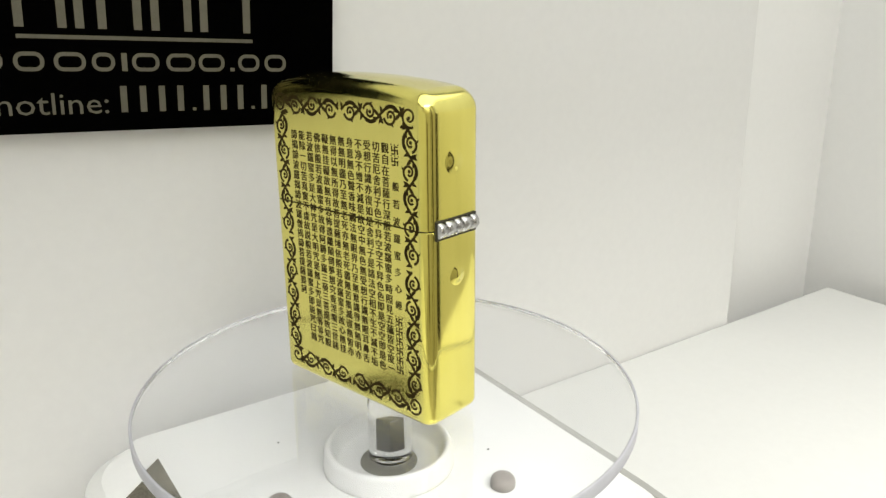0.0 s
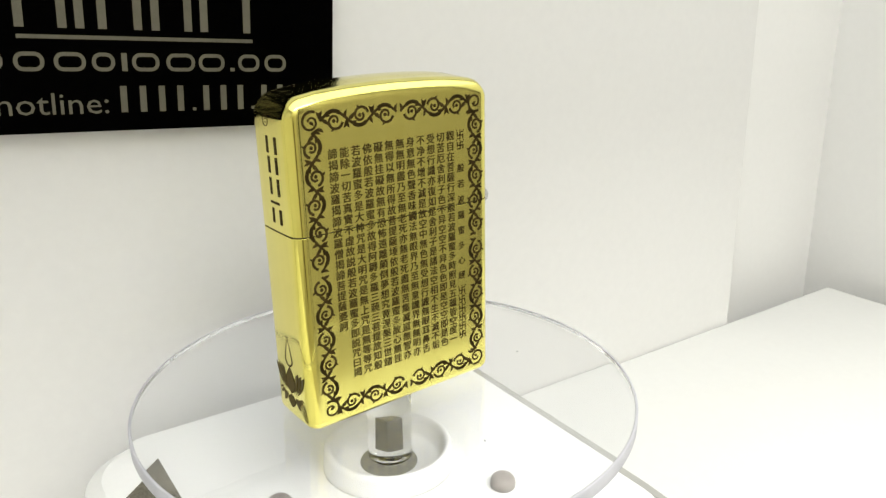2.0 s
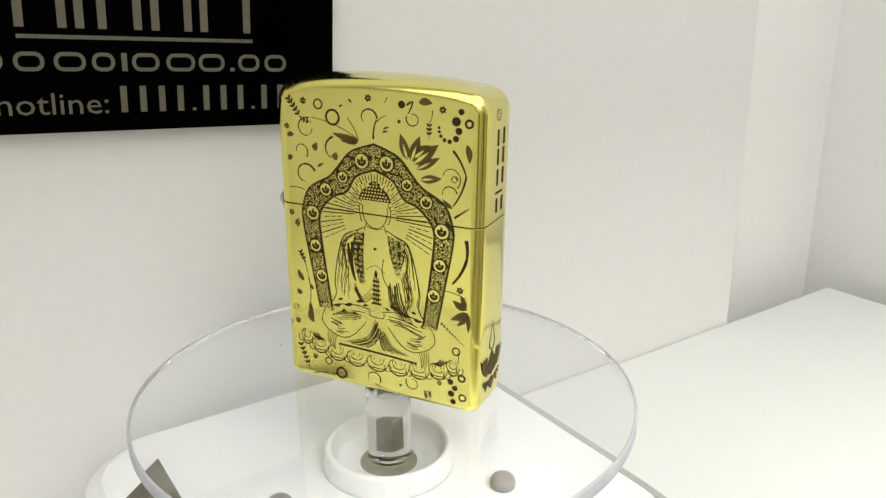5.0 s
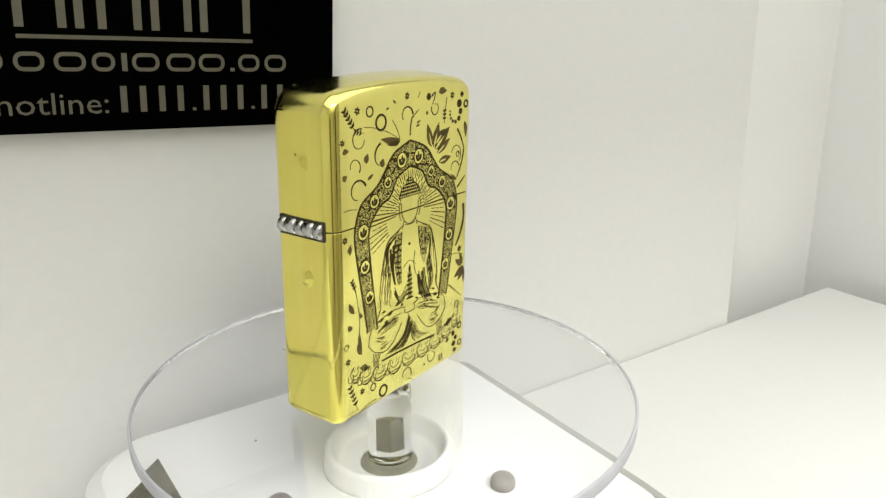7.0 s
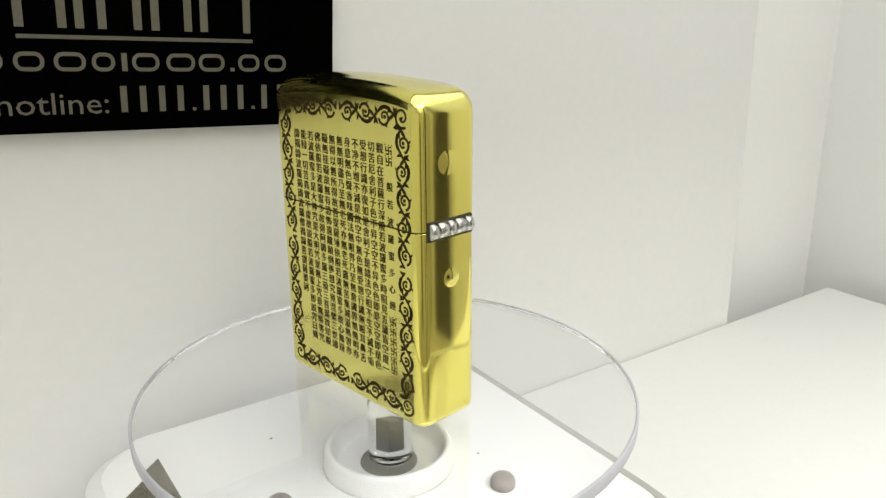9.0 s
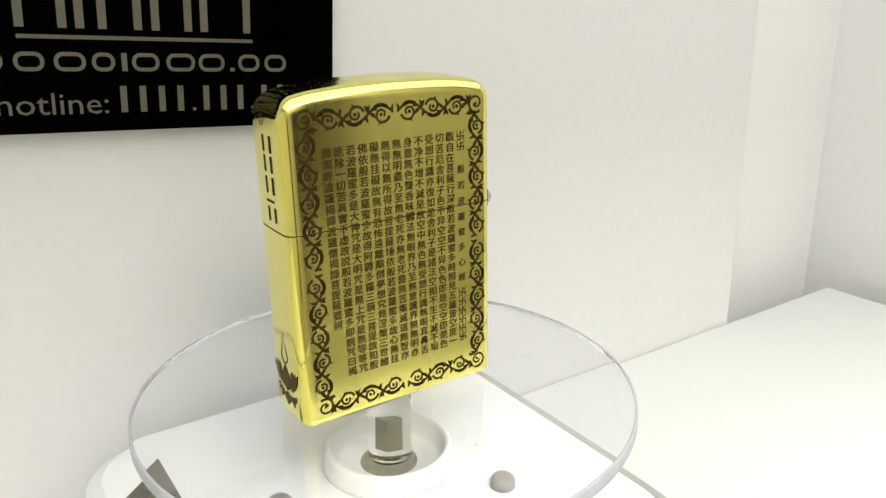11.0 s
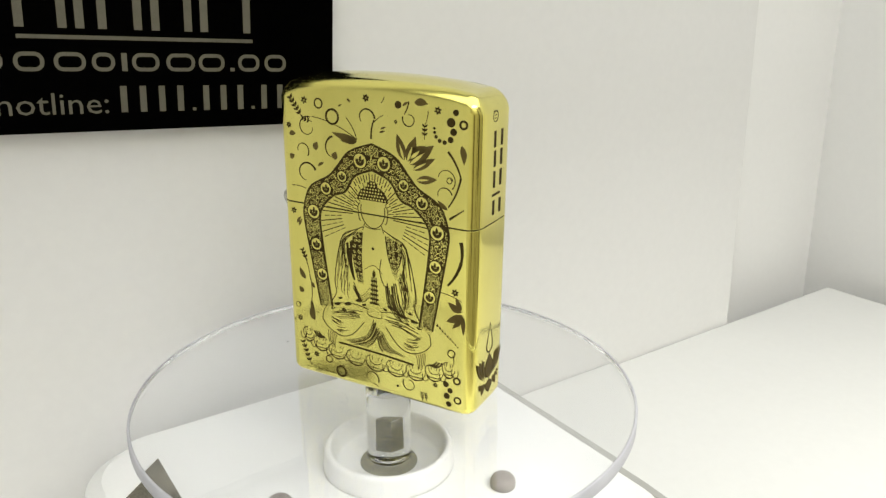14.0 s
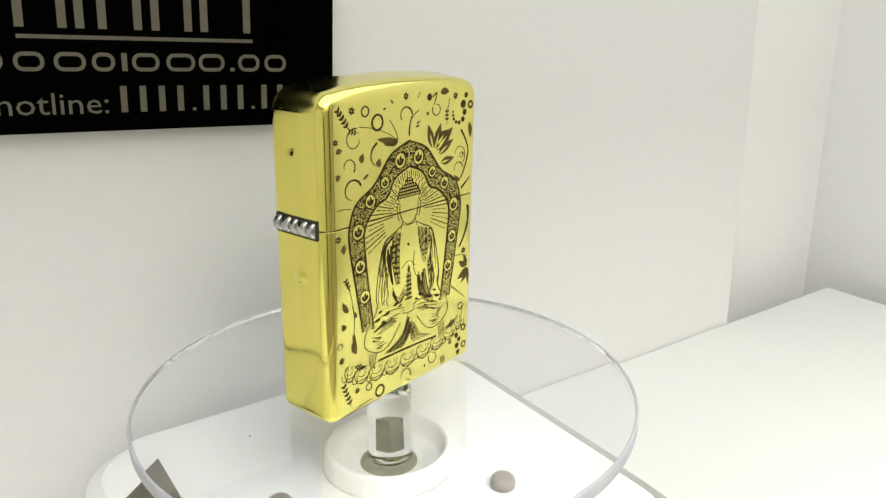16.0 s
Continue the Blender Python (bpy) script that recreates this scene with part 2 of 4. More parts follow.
# ---- flat marks: ink drawn in a plane, in millimetres ----
class Ink:
    def __init__(self):
        self.verts, self.faces = [], []

    def poly(self, pts):
        k = len(self.verts)
        self.verts += [(x, y) for x, y in pts]
        self.faces.append(tuple(range(k, k + len(pts))))

    def ribbon(self, pts, w0, w1=None, closed=False):
        w1 = w0 if w1 is None else w1
        n, k = len(pts), len(self.verts)
        for i, (x, y) in enumerate(pts):
            if closed:
                a, b = pts[i - 1], pts[(i + 1) % n]
            else:
                a, b = pts[max(i - 1, 0)], pts[min(i + 1, n - 1)]
            dx, dy = b[0] - a[0], b[1] - a[1]
            d = math.hypot(dx, dy) or 1.0
            w = (w0 + (w1 - w0) * i / max(n - 1, 1)) / 2
            self.verts += [(x - dy / d * w, y + dx / d * w), (x + dy / d * w, y - dx / d * w)]
        for i in range(n if closed else n - 1):
            a, b = k + 2 * i, k + 2 * ((i + 1) % n)
            self.faces.append((a, a + 1, b + 1, b))

    def line(self, x0, y0, x1, y1, w, bow=0.0, w1=None):
        dx, dy = x1 - x0, y1 - y0
        self.ribbon([(x0 + dx * t - dy * bow * 4 * t * (1 - t), y0 + dy * t + dx * bow * 4 * t * (1 - t)) for t in [i / 8 for i in range(9)]], w, w1)

    def disk(self, x, y, r, ry=None, n=14):
        ry = r if ry is None else ry
        self.poly([(x + r * math.cos(2 * math.pi * i / n), y + ry * math.sin(2 * math.pi * i / n)) for i in range(n)])

    def ring(self, x, y, r, w, ry=None, n=22):
        ry = r if ry is None else ry
        self.ribbon([(x + r * math.cos(2 * math.pi * i / n), y + ry * math.sin(2 * math.pi * i / n)) for i in range(n)], w, closed=True)

    def arc(self, x, y, r, a0, a1, w, w1=None, ry=None, n=12):
        ry = r if ry is None else ry
        self.ribbon([(x + r * math.cos(radians(a0 + (a1 - a0) * i / n)), y + ry * math.sin(radians(a0 + (a1 - a0) * i / n))) for i in range(n + 1)], w, w1)

    def curl(self, x, y, r, start, turns, way, w, w1=0.06, end=0.25):
        n = max(10, int(24 * turns))
        pts = []
        for i in range(n + 1):
            t = i / n
            a, q = radians(start) + way * 2 * math.pi * turns * t, r * (1 - (1 - end) * t)
            pts.append((x + q * math.cos(a), y + q * math.sin(a)))
        self.ribbon(pts, w, w1)

    def leaf(self, x0, y0, x1, y1, w, lean=0.0):
        dx, dy = x1 - x0, y1 - y0
        d = math.hypot(dx, dy) or 1.0
        nx, ny = -dy / d, dx / d
        up, down = [], []
        for i in range(9):
            t = i / 8
            h = w * 0.5 * math.sin(math.pi * t ** 0.8)
            c = lean * w * math.sin(math.pi * t)
            up.append((x0 + dx * t + nx * (h + c), y0 + dy * t + ny * (h + c)))
            down.append((x0 + dx * t + nx * (c - h), y0 + dy * t + ny * (c - h)))
        self.poly(up[:1] + down[1:-1] + up[-1:] + up[-2:0:-1])

    def flower(self, x, y, r):
        for k in range(6):
            a = math.pi * k / 3 + 0.3
            self.leaf(x + 0.15 * r * math.cos(a), y + 0.15 * r * math.sin(a), x + r * math.cos(a), y + r * math.sin(a), r * 0.5)

    def sprig(self, x0, y0, x1, y1):
        dx, dy = x1 - x0, y1 - y0
        d = math.hypot(dx, dy)
        self.line(x0, y0, x1, y1, 0.1)
        count = 5 if d > 3.0 else 3
        size = min(0.8, d * 0.3)
        for k in range(count):
            t = 0.08 + 0.9 * k / count
            for s in (-1, 1):
                px, py = x0 + dx * t, y0 + dy * t
                self.leaf(px, py, px + (-dx * 0.7 - s * dy * 0.8) / d * size, py + (-dy * 0.7 + s * dx * 0.8) / d * size, size * 0.5)

    def mesh(self, name, place):
        """place: 4x4, from the plane (x, y, 0) in millimetres to the thing's space in metres."""
        me = bpy.data.meshes.new(name)
        me.from_pydata([(x, y, 0.0) for x, y in self.verts], [], self.faces)
        bm = bmesh.new()
        bm.from_mesh(me)
        for f in bm.faces:
            if f.normal.z < 0:
                f.normal_flip()
        bmesh.ops.triangulate(bm, faces=[f for f in bm.faces if len(f.verts) > 4])
        bm.to_mesh(me)
        bm.free()
        me.transform(place)
        me.update()
        return me


def text_mesh(name, body, size, line_gap, place, align="CENTER", strike=0.0):
    c = bpy.data.curves.new(name, "FONT")
    c.body, c.size, c.align_x, c.space_line, c.resolution_u = body, size, align, line_gap, 2
    o = bpy.data.objects.new(name, c)
    scene.collection.objects.link(o)
    me = bpy.data.meshes.new_from_object(o.evaluated_get(bpy.context.evaluated_depsgraph_get()))
    bpy.data.objects.remove(o)
    bpy.data.curves.remove(c)
    if strike:
        bm = bmesh.new()
        bm.from_mesh(me)
        me.transform(Matrix.Translation((strike, strike * 0.5, 0.004)))
        bm.from_mesh(me)
        bm.to_mesh(me)
        bm.free()
    me.materials.clear()
    me.name = name
    me.transform(place)
    return me


def plane_at(origin, right, up, lift):
    """Millimetre plane with its own right and up, lifted along its normal, to metres."""
    r, u = Vector(right), Vector(up)
    n = r.cross(u)
    m = Matrix((r, u, n)).transposed().to_4x4()
    m.translation = (Vector(origin) + n * lift)
    return Matrix.Scale(MM, 4) @ m


# ---- black sign on the back wall ----
def build_sign():
    sign = tagged(new("sign"), "glossy black acrylic sign with gold marks on the white wall", "sign")
    thick = 3.0
    sign.matrix_world = CAB @ pose(13.13 * MM, (WALL_V - thick) * MM, 40.74 * MM, 90, 3.0, 0)
    w, h, r = 118.1, 65.4, 4.85
    pts = rounded_outline(w / 2, h / 2, r, 8)
    pts = [(x - w / 2, y + h / 2 + 0.64) for x, y in pts]
    front = [(x * 0.997 - 0.15, y * 0.997 + 0.1) for x, y in pts]
    panel = part("panel", loft_bm([(0.1 - thick, pts), (-0.15, pts), (0.0, front)]), BLACK, sign)
    k = 1.0068
    at = plane_at((0, 0, 0), (1, 0, 0), (0, 1, 0), 0.06)

    def block(name, x0, y0, x1, y1, stroke=0.0):
        ink = Ink()
        x0, y0, x1, y1 = x0 * k, y0 * k, x1 * k, y1 * k
        if stroke and x1 - x0 > 2.6 * stroke:
            s = stroke / 2
            ink.ribbon([(x + (x0 + x1) / 2, y + (y0 + y1) / 2) for x, y in rounded_outline((x1 - x0) / 2 - s, (y1 - y0) / 2 - s, 0.05, 1)], stroke, closed=True)
        else:
            ink.poly([(x0, y0), (x1, y0), (x1, y1), (x0, y1)])
        return link(name, ink.mesh(name, at), LETTER, sign)

    # large mark over the rule: plain shapes
    for x0, x1 in ((-60.7, -52.4), (-51.0, -49.4), (-47.2, -39.5), (-37.8, -30.2), (-28.6, -18.5)):
        block("mark_shape", x0, 19.2, x0 + 1.5, 31.0)
        if x1 - x0 > 3:
            block("mark_shape", x1 - 1.5, 19.2, x1, 31.0)
    block("rule", -60.6, 17.3, -18.1, 18.0)
    # second row: plain shapes
    for x0, x1 in ((-69.5, -62.9), (-61.6, -56.4), (-55.2, -49.6), (-48.9, -44.6), (-43.6, -42.6), (-41.9, -36.6),
                   (-35.6, -29.8), (-29.4, -23.9), (-22.9, -22.0), (-21.4, -16.6), (-15.8, -10.8)):
        if x1 - x0 < 1.5:
            block("mark_shape", x0, 11.7, x1, 12.4 if x0 == -22.9 else 15.0)
            continue
        ink = Ink()
        hw, hh = (x1 - x0 - 1.0) / 2, (15.0 - 11.7 - 0.62) / 2
        ink.ribbon([(((x0 + x1) / 2 + x) * k, (13.35 + z) * k) for x, z in rounded_outline(hw, hh, min(hw, hh) * 0.9, 5)], 0.7 * k, closed=True)
        link("mark_shape", ink.mesh("mark_shape", at), LETTER, sign)
    # third row: a readable word, then bars
    me = text_mesh("lettering", "hotline:", 5.6 * k, 1.0, plane_at((-46.1 * k, 4.0 * k, 0), (1.13, 0, 0), (0, 1.0, 0), 0.06), "RIGHT")
    link("lettering", me, LETTER, sign)
    x = -45.2
    for ch in "bbbb.bbb.bbb":
        if ch == ".":
            block("number_bar", x + 0.3, 4.1, x + 1.0, 4.7)
            x += 1.55
        else:
            block("number_bar", x + 0.95, 4.1, x + 2.15, 9.0)
            x += 3.52
    return sign


build_sign()


# ---- turntable ----
def build_turntable():
    table = tagged(new("turntable"), "white solar turntable with a clear acrylic disc", "turntable")
    table.location = (0, 0, TABLE_Z * MM)
    up = -TABLE_Z
    u0, u1, v0, v1 = -50.5, 38.4, -47.0, 38.5
    hx, hy, cx, cy = (u1 - u0) / 2, (v1 - v0) / 2, (u0 + u1) / 2, (v0 + v1) / 2

    def ring(inset):
        return [(x + cx, y + cy) for x, y in rounded_outline(hx - inset, hy - inset, 14.5 - inset, 10)]

    top = BASE_Z + up
    shell = part("base_shell", loft_bm([(0.0, ring(1.5)), (1.2, ring(0.4)), (top - 2.2, ring(0.0)), (top - 1.75, ring(0.3)), (top - 0.3, ring(3.0)), (top - 0.25, ring(3.3))]), PLASTIC, table,
                 "white rounded plastic housing", True)
    shell.matrix_local = CAB
    shell.modifiers.new("normals", "WEIGHTED_NORMAL").keep_sharp = True
    # Strip added on the right slope; its grey stands in for shade there.
    side = []
    for lift in (-0.9, 0.08):
        side.append([(u1 - 0.35, v1 - 12.5, top - 0.95 + lift), (u1 - 2.9, v1 - 11.5, top - 0.36 + lift), (u1 - 2.9, v0 + 11.5, top - 0.36 + lift), (u1 - 1.0, v0 + 9.5, top - 0.78 + lift), (u1 - 0.35, v0 + 16.0, top - 0.95 + lift)])
    bm = bmesh.new()
    low, high = [[bm.verts.new(p) for p in row] for row in side]
    bm.faces.new(low[::-1])
    bm.faces.new(high)
    for k in range(5):
        bm.faces.new((low[k], low[(k + 1) % 5], high[(k + 1) % 5], high[k]))
    edge_strip = part("edge_shade", bm, EDGE_SHADE_SCUFF, table, "grey sloping strip coloured as the shaded band of the edge")
    edge_strip.matrix_local = CAB
    cover = part("top_cover", loft_bm([(top - 0.35, ring(3.0)), (top - 0.12, ring(2.95)), (top, ring(3.2))]), PLASTIC, table, "flat white plastic top cover")
    cover.matrix_local = CAB
    rim = BASE_Z + 4.4 + up
    part("collar", lathe_bm([(12.6, top - 0.2), (12.5, top + 0.6), (12.25, rim - 0.9), (11.9, rim - 0.25), (11.45, rim), (11.0, rim - 0.3), (10.65, rim - 1.0), (10.0, top + 1.1),
                             (9.2, top + 0.35), (5.6, top + 0.2), (5.4, top - 0.2)]), PLASTIC, table, "raised white collar ring", True)
    # Flat disc, not an opening; the hole's shade is put into its colour.
    part("shaft_hole_shade", lathe_bm([(0, top - 0.15), (5.5, top - 0.15), (5.5, top + 0.08), (0, top + 0.08)], 40), HOLE, table, "flat disc coloured as the shade in the bearing hole")
    for a, b in ((20.7, -9.6), (-19.2, -13.0)):
        stud = part("stud", lathe_bm([(0, 0), (2.3, 0), (2.36, 0.75), (2.25, 1.35), (1.85, 1.95), (1.35, 2.2), (0.7, 2.3), (0, 2.32)], 28, False), RUBBER, table, "small grey rubber dome stud", True)
        stud.location = (a * MM, b * MM, top * MM)
    ink = loft_bm([(top - 0.1, [(-36.8, 25.1), (-46.8, 15.6), (-46.5, 2.0), (-36.6, 2.0)]), (top + 0.5, [(-36.8, 25.1), (-46.8, 15.6), (-46.5, 2.0), (-36.6, 2.0)])])
    cell = part("solar_cell", ink, SOLAR, table, "dark brown glossy solar cell")
    cell.matrix_local = CAB
    rnd = random.Random(12)
    for k in range(9):
        x, y = rnd.uniform(-44.5, -37.5), rnd.uniform(5.0, 18.0)
        a, d = rnd.uniform(0.6, 2.4), rnd.uniform(0.5, 1.8)
        ink = Ink()
        ink.line(x, y, x + d * math.cos(a), y + d * math.sin(a), 0.16, 0.1, 0.05)
        link("scuff", ink.mesh("scuff", plane_at((0, 0, 0), (1, 0, 0), (0, 1, 0), top + 0.52)), EDGE_SHADE_SCUFF, cell)
    R, T = 45.3, 2.4
    disc = part("disc", lathe_bm([(0, 0), (R - 0.3, 0), (R - 0.3, -T), (0, -T)], 160, False), CLEAR, table, "clear round acrylic disc")
    disc.location = (0, 0, (up - 0.06) * MM)
    disc.visible_shadow = False
    rim_ring = part("disc_edge", lathe_bm([(R - 0.5, 0.02), (R - 0.4, 0.07), (R - 0.15, 0.08), (R, -0.05), (R, -T + 0.25), (R - 0.1, -T + 0.02), (R - 0.28, -T), (R - 0.28, 0.02)], 160), FROST, disc, "frosted pale edge of the disc", True)
    rim_ring.visible_shadow = False
    rod = part("rod", lathe_bm([(0, -T - 0.02), (4.1, -T - 0.02), (4.2, -T - 0.3), (4.2, -16.6), (3.9, -17.0), (0, -17.0)], 48, False), CLEAR, disc, "clear acrylic shaft", True)
    rod.visible_shadow = False
    part("core", box_bm(-1.2, -1.2, -14.6, 1.2, 1.2, -8.3, 0.1), STEEL, disc, "grey square shaft core")
    for x, y, r in ((-27.7, 5.2, 0.2), (-1.3, 26.2, 0.2), (18.3, 21.3, 0.1)):
        part("dust_speck", lathe_bm([(0, 0.01), (r, 0.01), (r * 0.7, 0.1), (0, 0.12)], 8, False), SPECK, disc, "tiny dark dust speck", at=Matrix.Translation((x * MM, y * MM, 0)))
    return table, disc


TURNTABLE, DISC = build_turntable()


# ---- brass lighter ----
HX, HY, RC, SEAM, TALL = 19.0, 6.35, 2.0, 33.6, 56.25
FRONT = ((0.35, -HY, 0), (1, 0, 0), (0, 0, 1))
BACK = ((0, HY, 0), (-1, 0, 0), (0, 0, 1))
LOTUS_SIDE = ((HX + 0.2, 0, 0), (0, 1, 0), (0, 0, 1))
HINGE_SIDE = ((-HX - 0.2, 0, 0), (0, -1, 0), (0, 0, 1))
FLOWERS = [(-13.54, 51.55, 0.69), (-1.27, 52.81, 0.69), (11.76, 51.9, 0.69), (-16.89, 32.02, 0.65), (-17.0, 47.12, 0.57), (4.26, 49.53, 0.36), (15.23, 22.77, 0.71), (-16.74, 11.35, 0.67), (-13.34, 4.68, 0.62), (11.75, 5.0, 0.54)]
RINGS = [(-10.66, 51.21, 0.77, 0.24), (-7.95, 49.26, 1.21, 0.36), (16.17, 50.07, 0.57, 0.36), (-10.51, 4.34, 0.67, 0.21), (-7.82, 2.5, 1.0, 0.38), (14.76, 11.64, 0.67, 0.21), (15.87, 6.79, 0.58, 0.33), (16.07, 3.12, 0.58, 0.29)]
DOTS = [(14.04, 50.28, 0.73), (14.48, 48.86, 0.57), (14.01, 47.63, 0.49), (12.97, 47.13, 0.36), (12.11, 47.3, 0.32), (11.47, 47.87, 0.28), (11.22, 48.53, 0.24), (11.17, 49.15, 0.2), (14.84, 51.83, 0.49), (4.72, 52.21, 0.61), (13.99, 3.5, 0.58), (14.38, 2.03, 0.5), (13.8, 5.7, 0.54), (14.62, 4.67, 0.5), (4.25, 2.79, 0.25)]
LOTUS = [(5.76, 43.53, 4.43, 47.66, 1.62), (6.35, 43.35, 7.88, 47.57, 1.78), (6.75, 42.97, 11.15, 46.49, 2.11), (6.94, 43.97, 9.67, 46.24, 2.02), (7.36, 42.18, 11.39, 44.44, 1.38), (7.98, 40.58, 11.75, 41.11, 1.38)]
CURLS = [(-13.13, 47.13, 1.78, 70.0, 0.8, 1.0, 5.0), (-7.62, 43.71, 2.35, 100.0, 0.38, 1.0, 9.0), (-14.39, 43.08, 1.46, -40.0, 0.65, 1.0, 5.0), (-13.67, 39.13, 2.02, 20.0, 0.68, 1.0, 9.0), (-1.35, 49.64, 1.7, 0.0, 0.6, 1.0, 8.0), (6.68, 50.06, 1.21, 160.0, 0.85, 1.0, 5.0), (13.13, 41.36, 1.94, -50.0, 0.6, 1.0, 4.0), (12.88, 38.71, 1.54, 10.0, 0.5, 1.0, 5.0), (13.92, 41.19, 0.57, 0.0, 1.2, 1.0, 4.0), (-1.25, 2.88, 1.58, -20.0, 0.6, 1.0, 6.0), (6.6, 3.72, 1.33, 150.0, 0.85, 1.0, 5.0), (-17.0, 13.96, 0.58, 0.0, 1.2, 1.0, 3.0)]
SPRIGS = [(-16.5, 51.94, -14.07, 48.57), (9.49, 49.37, 9.45, 47.22), (-14.07, 48.49, -12.09, 48.07), (-16.41, 6.74, -14.67, 2.01), (9.14, 2.72, 9.3, 1.23), (9.89, 2.77, 10.05, 1.43), (-15.45, 24.92, -14.46, 22.93)]
TRAILS = [(14.1, 35.11, 16.37, 36.78), (12.02, 16.25, 15.92, 13.17)]
LEAVES_UPPER = [(-3.18, 45.85, -8.14, 46.69, 1.21), (-3.18, 45.73, -6.57, 45.54, 0.81), (-3.18, 45.65, -5.18, 45.19, 0.57), (-17.0, 45.59, -15.6, 45.74, 0.89), (-11.59, 43.3, -11.21, 44.8, 1.13), (-17.0, 41.34, -16.1, 42.09, 0.97), (5.49, 52.07, 6.65, 52.87, 0.4), (7.65, 52.78, 10.05, 52.73, 1.21), (-11.24, 40.62, -9.91, 41.4, 0.49), (-6.64, 51.05, -5.92, 51.38, 0.32), (-4.92, 52.44, -4.26, 51.81, 0.36), (1.4, 48.08, 2.5, 48.5, 0.36), (1.2, 47.56, 2.3, 47.79, 0.36), (15.9, 46.95, 16.39, 43.96, 1.05), (-7.67, 42.09, -7.43, 43.51, 1.21), (13.66, 36.47, 11.82, 37.85, 0.73), (-16.54, 51.16, -16.02, 51.95, 0.32)]
LEAVES_LOWER = [(-15.05, 19.36, -16.26, 21.47, 0.99), (-15.6, 16.73, -16.53, 17.67, 1.0), (-13.39, 11.52, -14.41, 13.86, 1.0), (-13.48, 12.71, -14.13, 15.29, 0.67), (-13.14, 17.92, -13.54, 19.06, 0.58), (16.52, 19.56, 13.94, 20.9, 1.28), (16.54, 19.1, 13.62, 17.35, 1.28), (16.55, 18.65, 14.8, 16.34, 0.99), (16.5, 20.02, 15.38, 22.01, 0.88), (16.54, 19.1, 16.87, 15.42, 0.83), (-15.89, 29.36, -15.19, 30.7, 0.5), (-16.3, 29.78, -15.38, 31.13, 0.5)]
STEMS = [(-12.06, 48.94, -3.18, 45.97, 0.12), (-5.18, 49.34, -3.17, 46.05, 0.08), (-0.39, 46.33, 0.22, 49.49, 0.32), (0.22, 49.1, 1.99, 50.32, 0.16), (6.65, 52.87, 5.81, 50.81, 0.24), (10.07, 51.7, 9.53, 49.57, 0.08), (-17.0, 36.57, -13.99, 36.37, 0.08), (13.59, 45.77, 15.88, 41.86, 0.4), (15.88, 41.86, 13.73, 36.89, 0.36), (2.19, 53.21, 1.61, 52.24, 0.08), (-14.13, 20.42, -13.91, 15.31, 0.17), (-13.91, 15.31, -13.39, 11.52, 0.21), (-15.67, 24.91, -14.12, 20.65, 0.17), (15.07, 11.56, 15.17, 9.65, 0.17), (12.01, 22.3, 16.46, 21.38, 0.12), (-13.79, 1.15, -9.47, 1.65, 0.12), (-0.9, 1.9, 0.22, 1.46, 0.17), (16.11, 31.52, 16.23, 28.05, 0.67), (16.23, 28.05, 13.86, 23.74, 0.58)]



def case_ring(inset):
    return rounded_outline(HX - inset, HY - inset, RC - inset * 0.6, 6, 0.2 * (1 - min(inset, 3) / 3), 8)


def fillet(z0, r, rise, steps=5):
    """Levels that round an edge inward over r, going up by r * rise."""
    return [(z0 + r * rise * math.sin(radians(90 * i / steps)), r * (1 - math.cos(radians(90 * i / steps)))) for i in range(steps + 1)]


def crown(bm, rise, rows=8):
    """Closes the topmost outline with a low crown, strip by strip across the width."""
    top = max(bm.faces, key=lambda f: min(v.co.z for v in f.verts))
    ring = list(top.verts)
    bm.faces.remove(top)
    upper = sorted([v for v in ring if v.co.y > 1e-4], key=lambda v: (-v.co.x, v.co.y))
    lower = {(round(v.co.x, 3), round(-v.co.y, 3)): v for v in ring if v.co.y < -1e-4}
    reach = max(v.co.x for v in ring)
    columns = []
    for v in upper:
        w = lower[(round(v.co.x, 3), round(v.co.y, 3))]
        end = 1 - min(1.0, abs(v.co.x) / reach) ** 6
        col = [v]
        for k in range(1, rows):
            t = k / rows
            p = v.co.lerp(w.co, t)
            p.z += rise * 4 * t * (1 - t) * end
            col.append(bm.verts.new(p))
        columns.append(col + [w])
    for a, b in zip(columns, columns[1:]):
        for k in range(rows):
            bm.faces.new((a[k], a[k + 1], b[k + 1], b[k]))
    for v in ring:
        if abs(v.co.y) < 1e-4:
            bm.faces.new([v] + (columns[0] if v.co.x > 0 else columns[-1]))


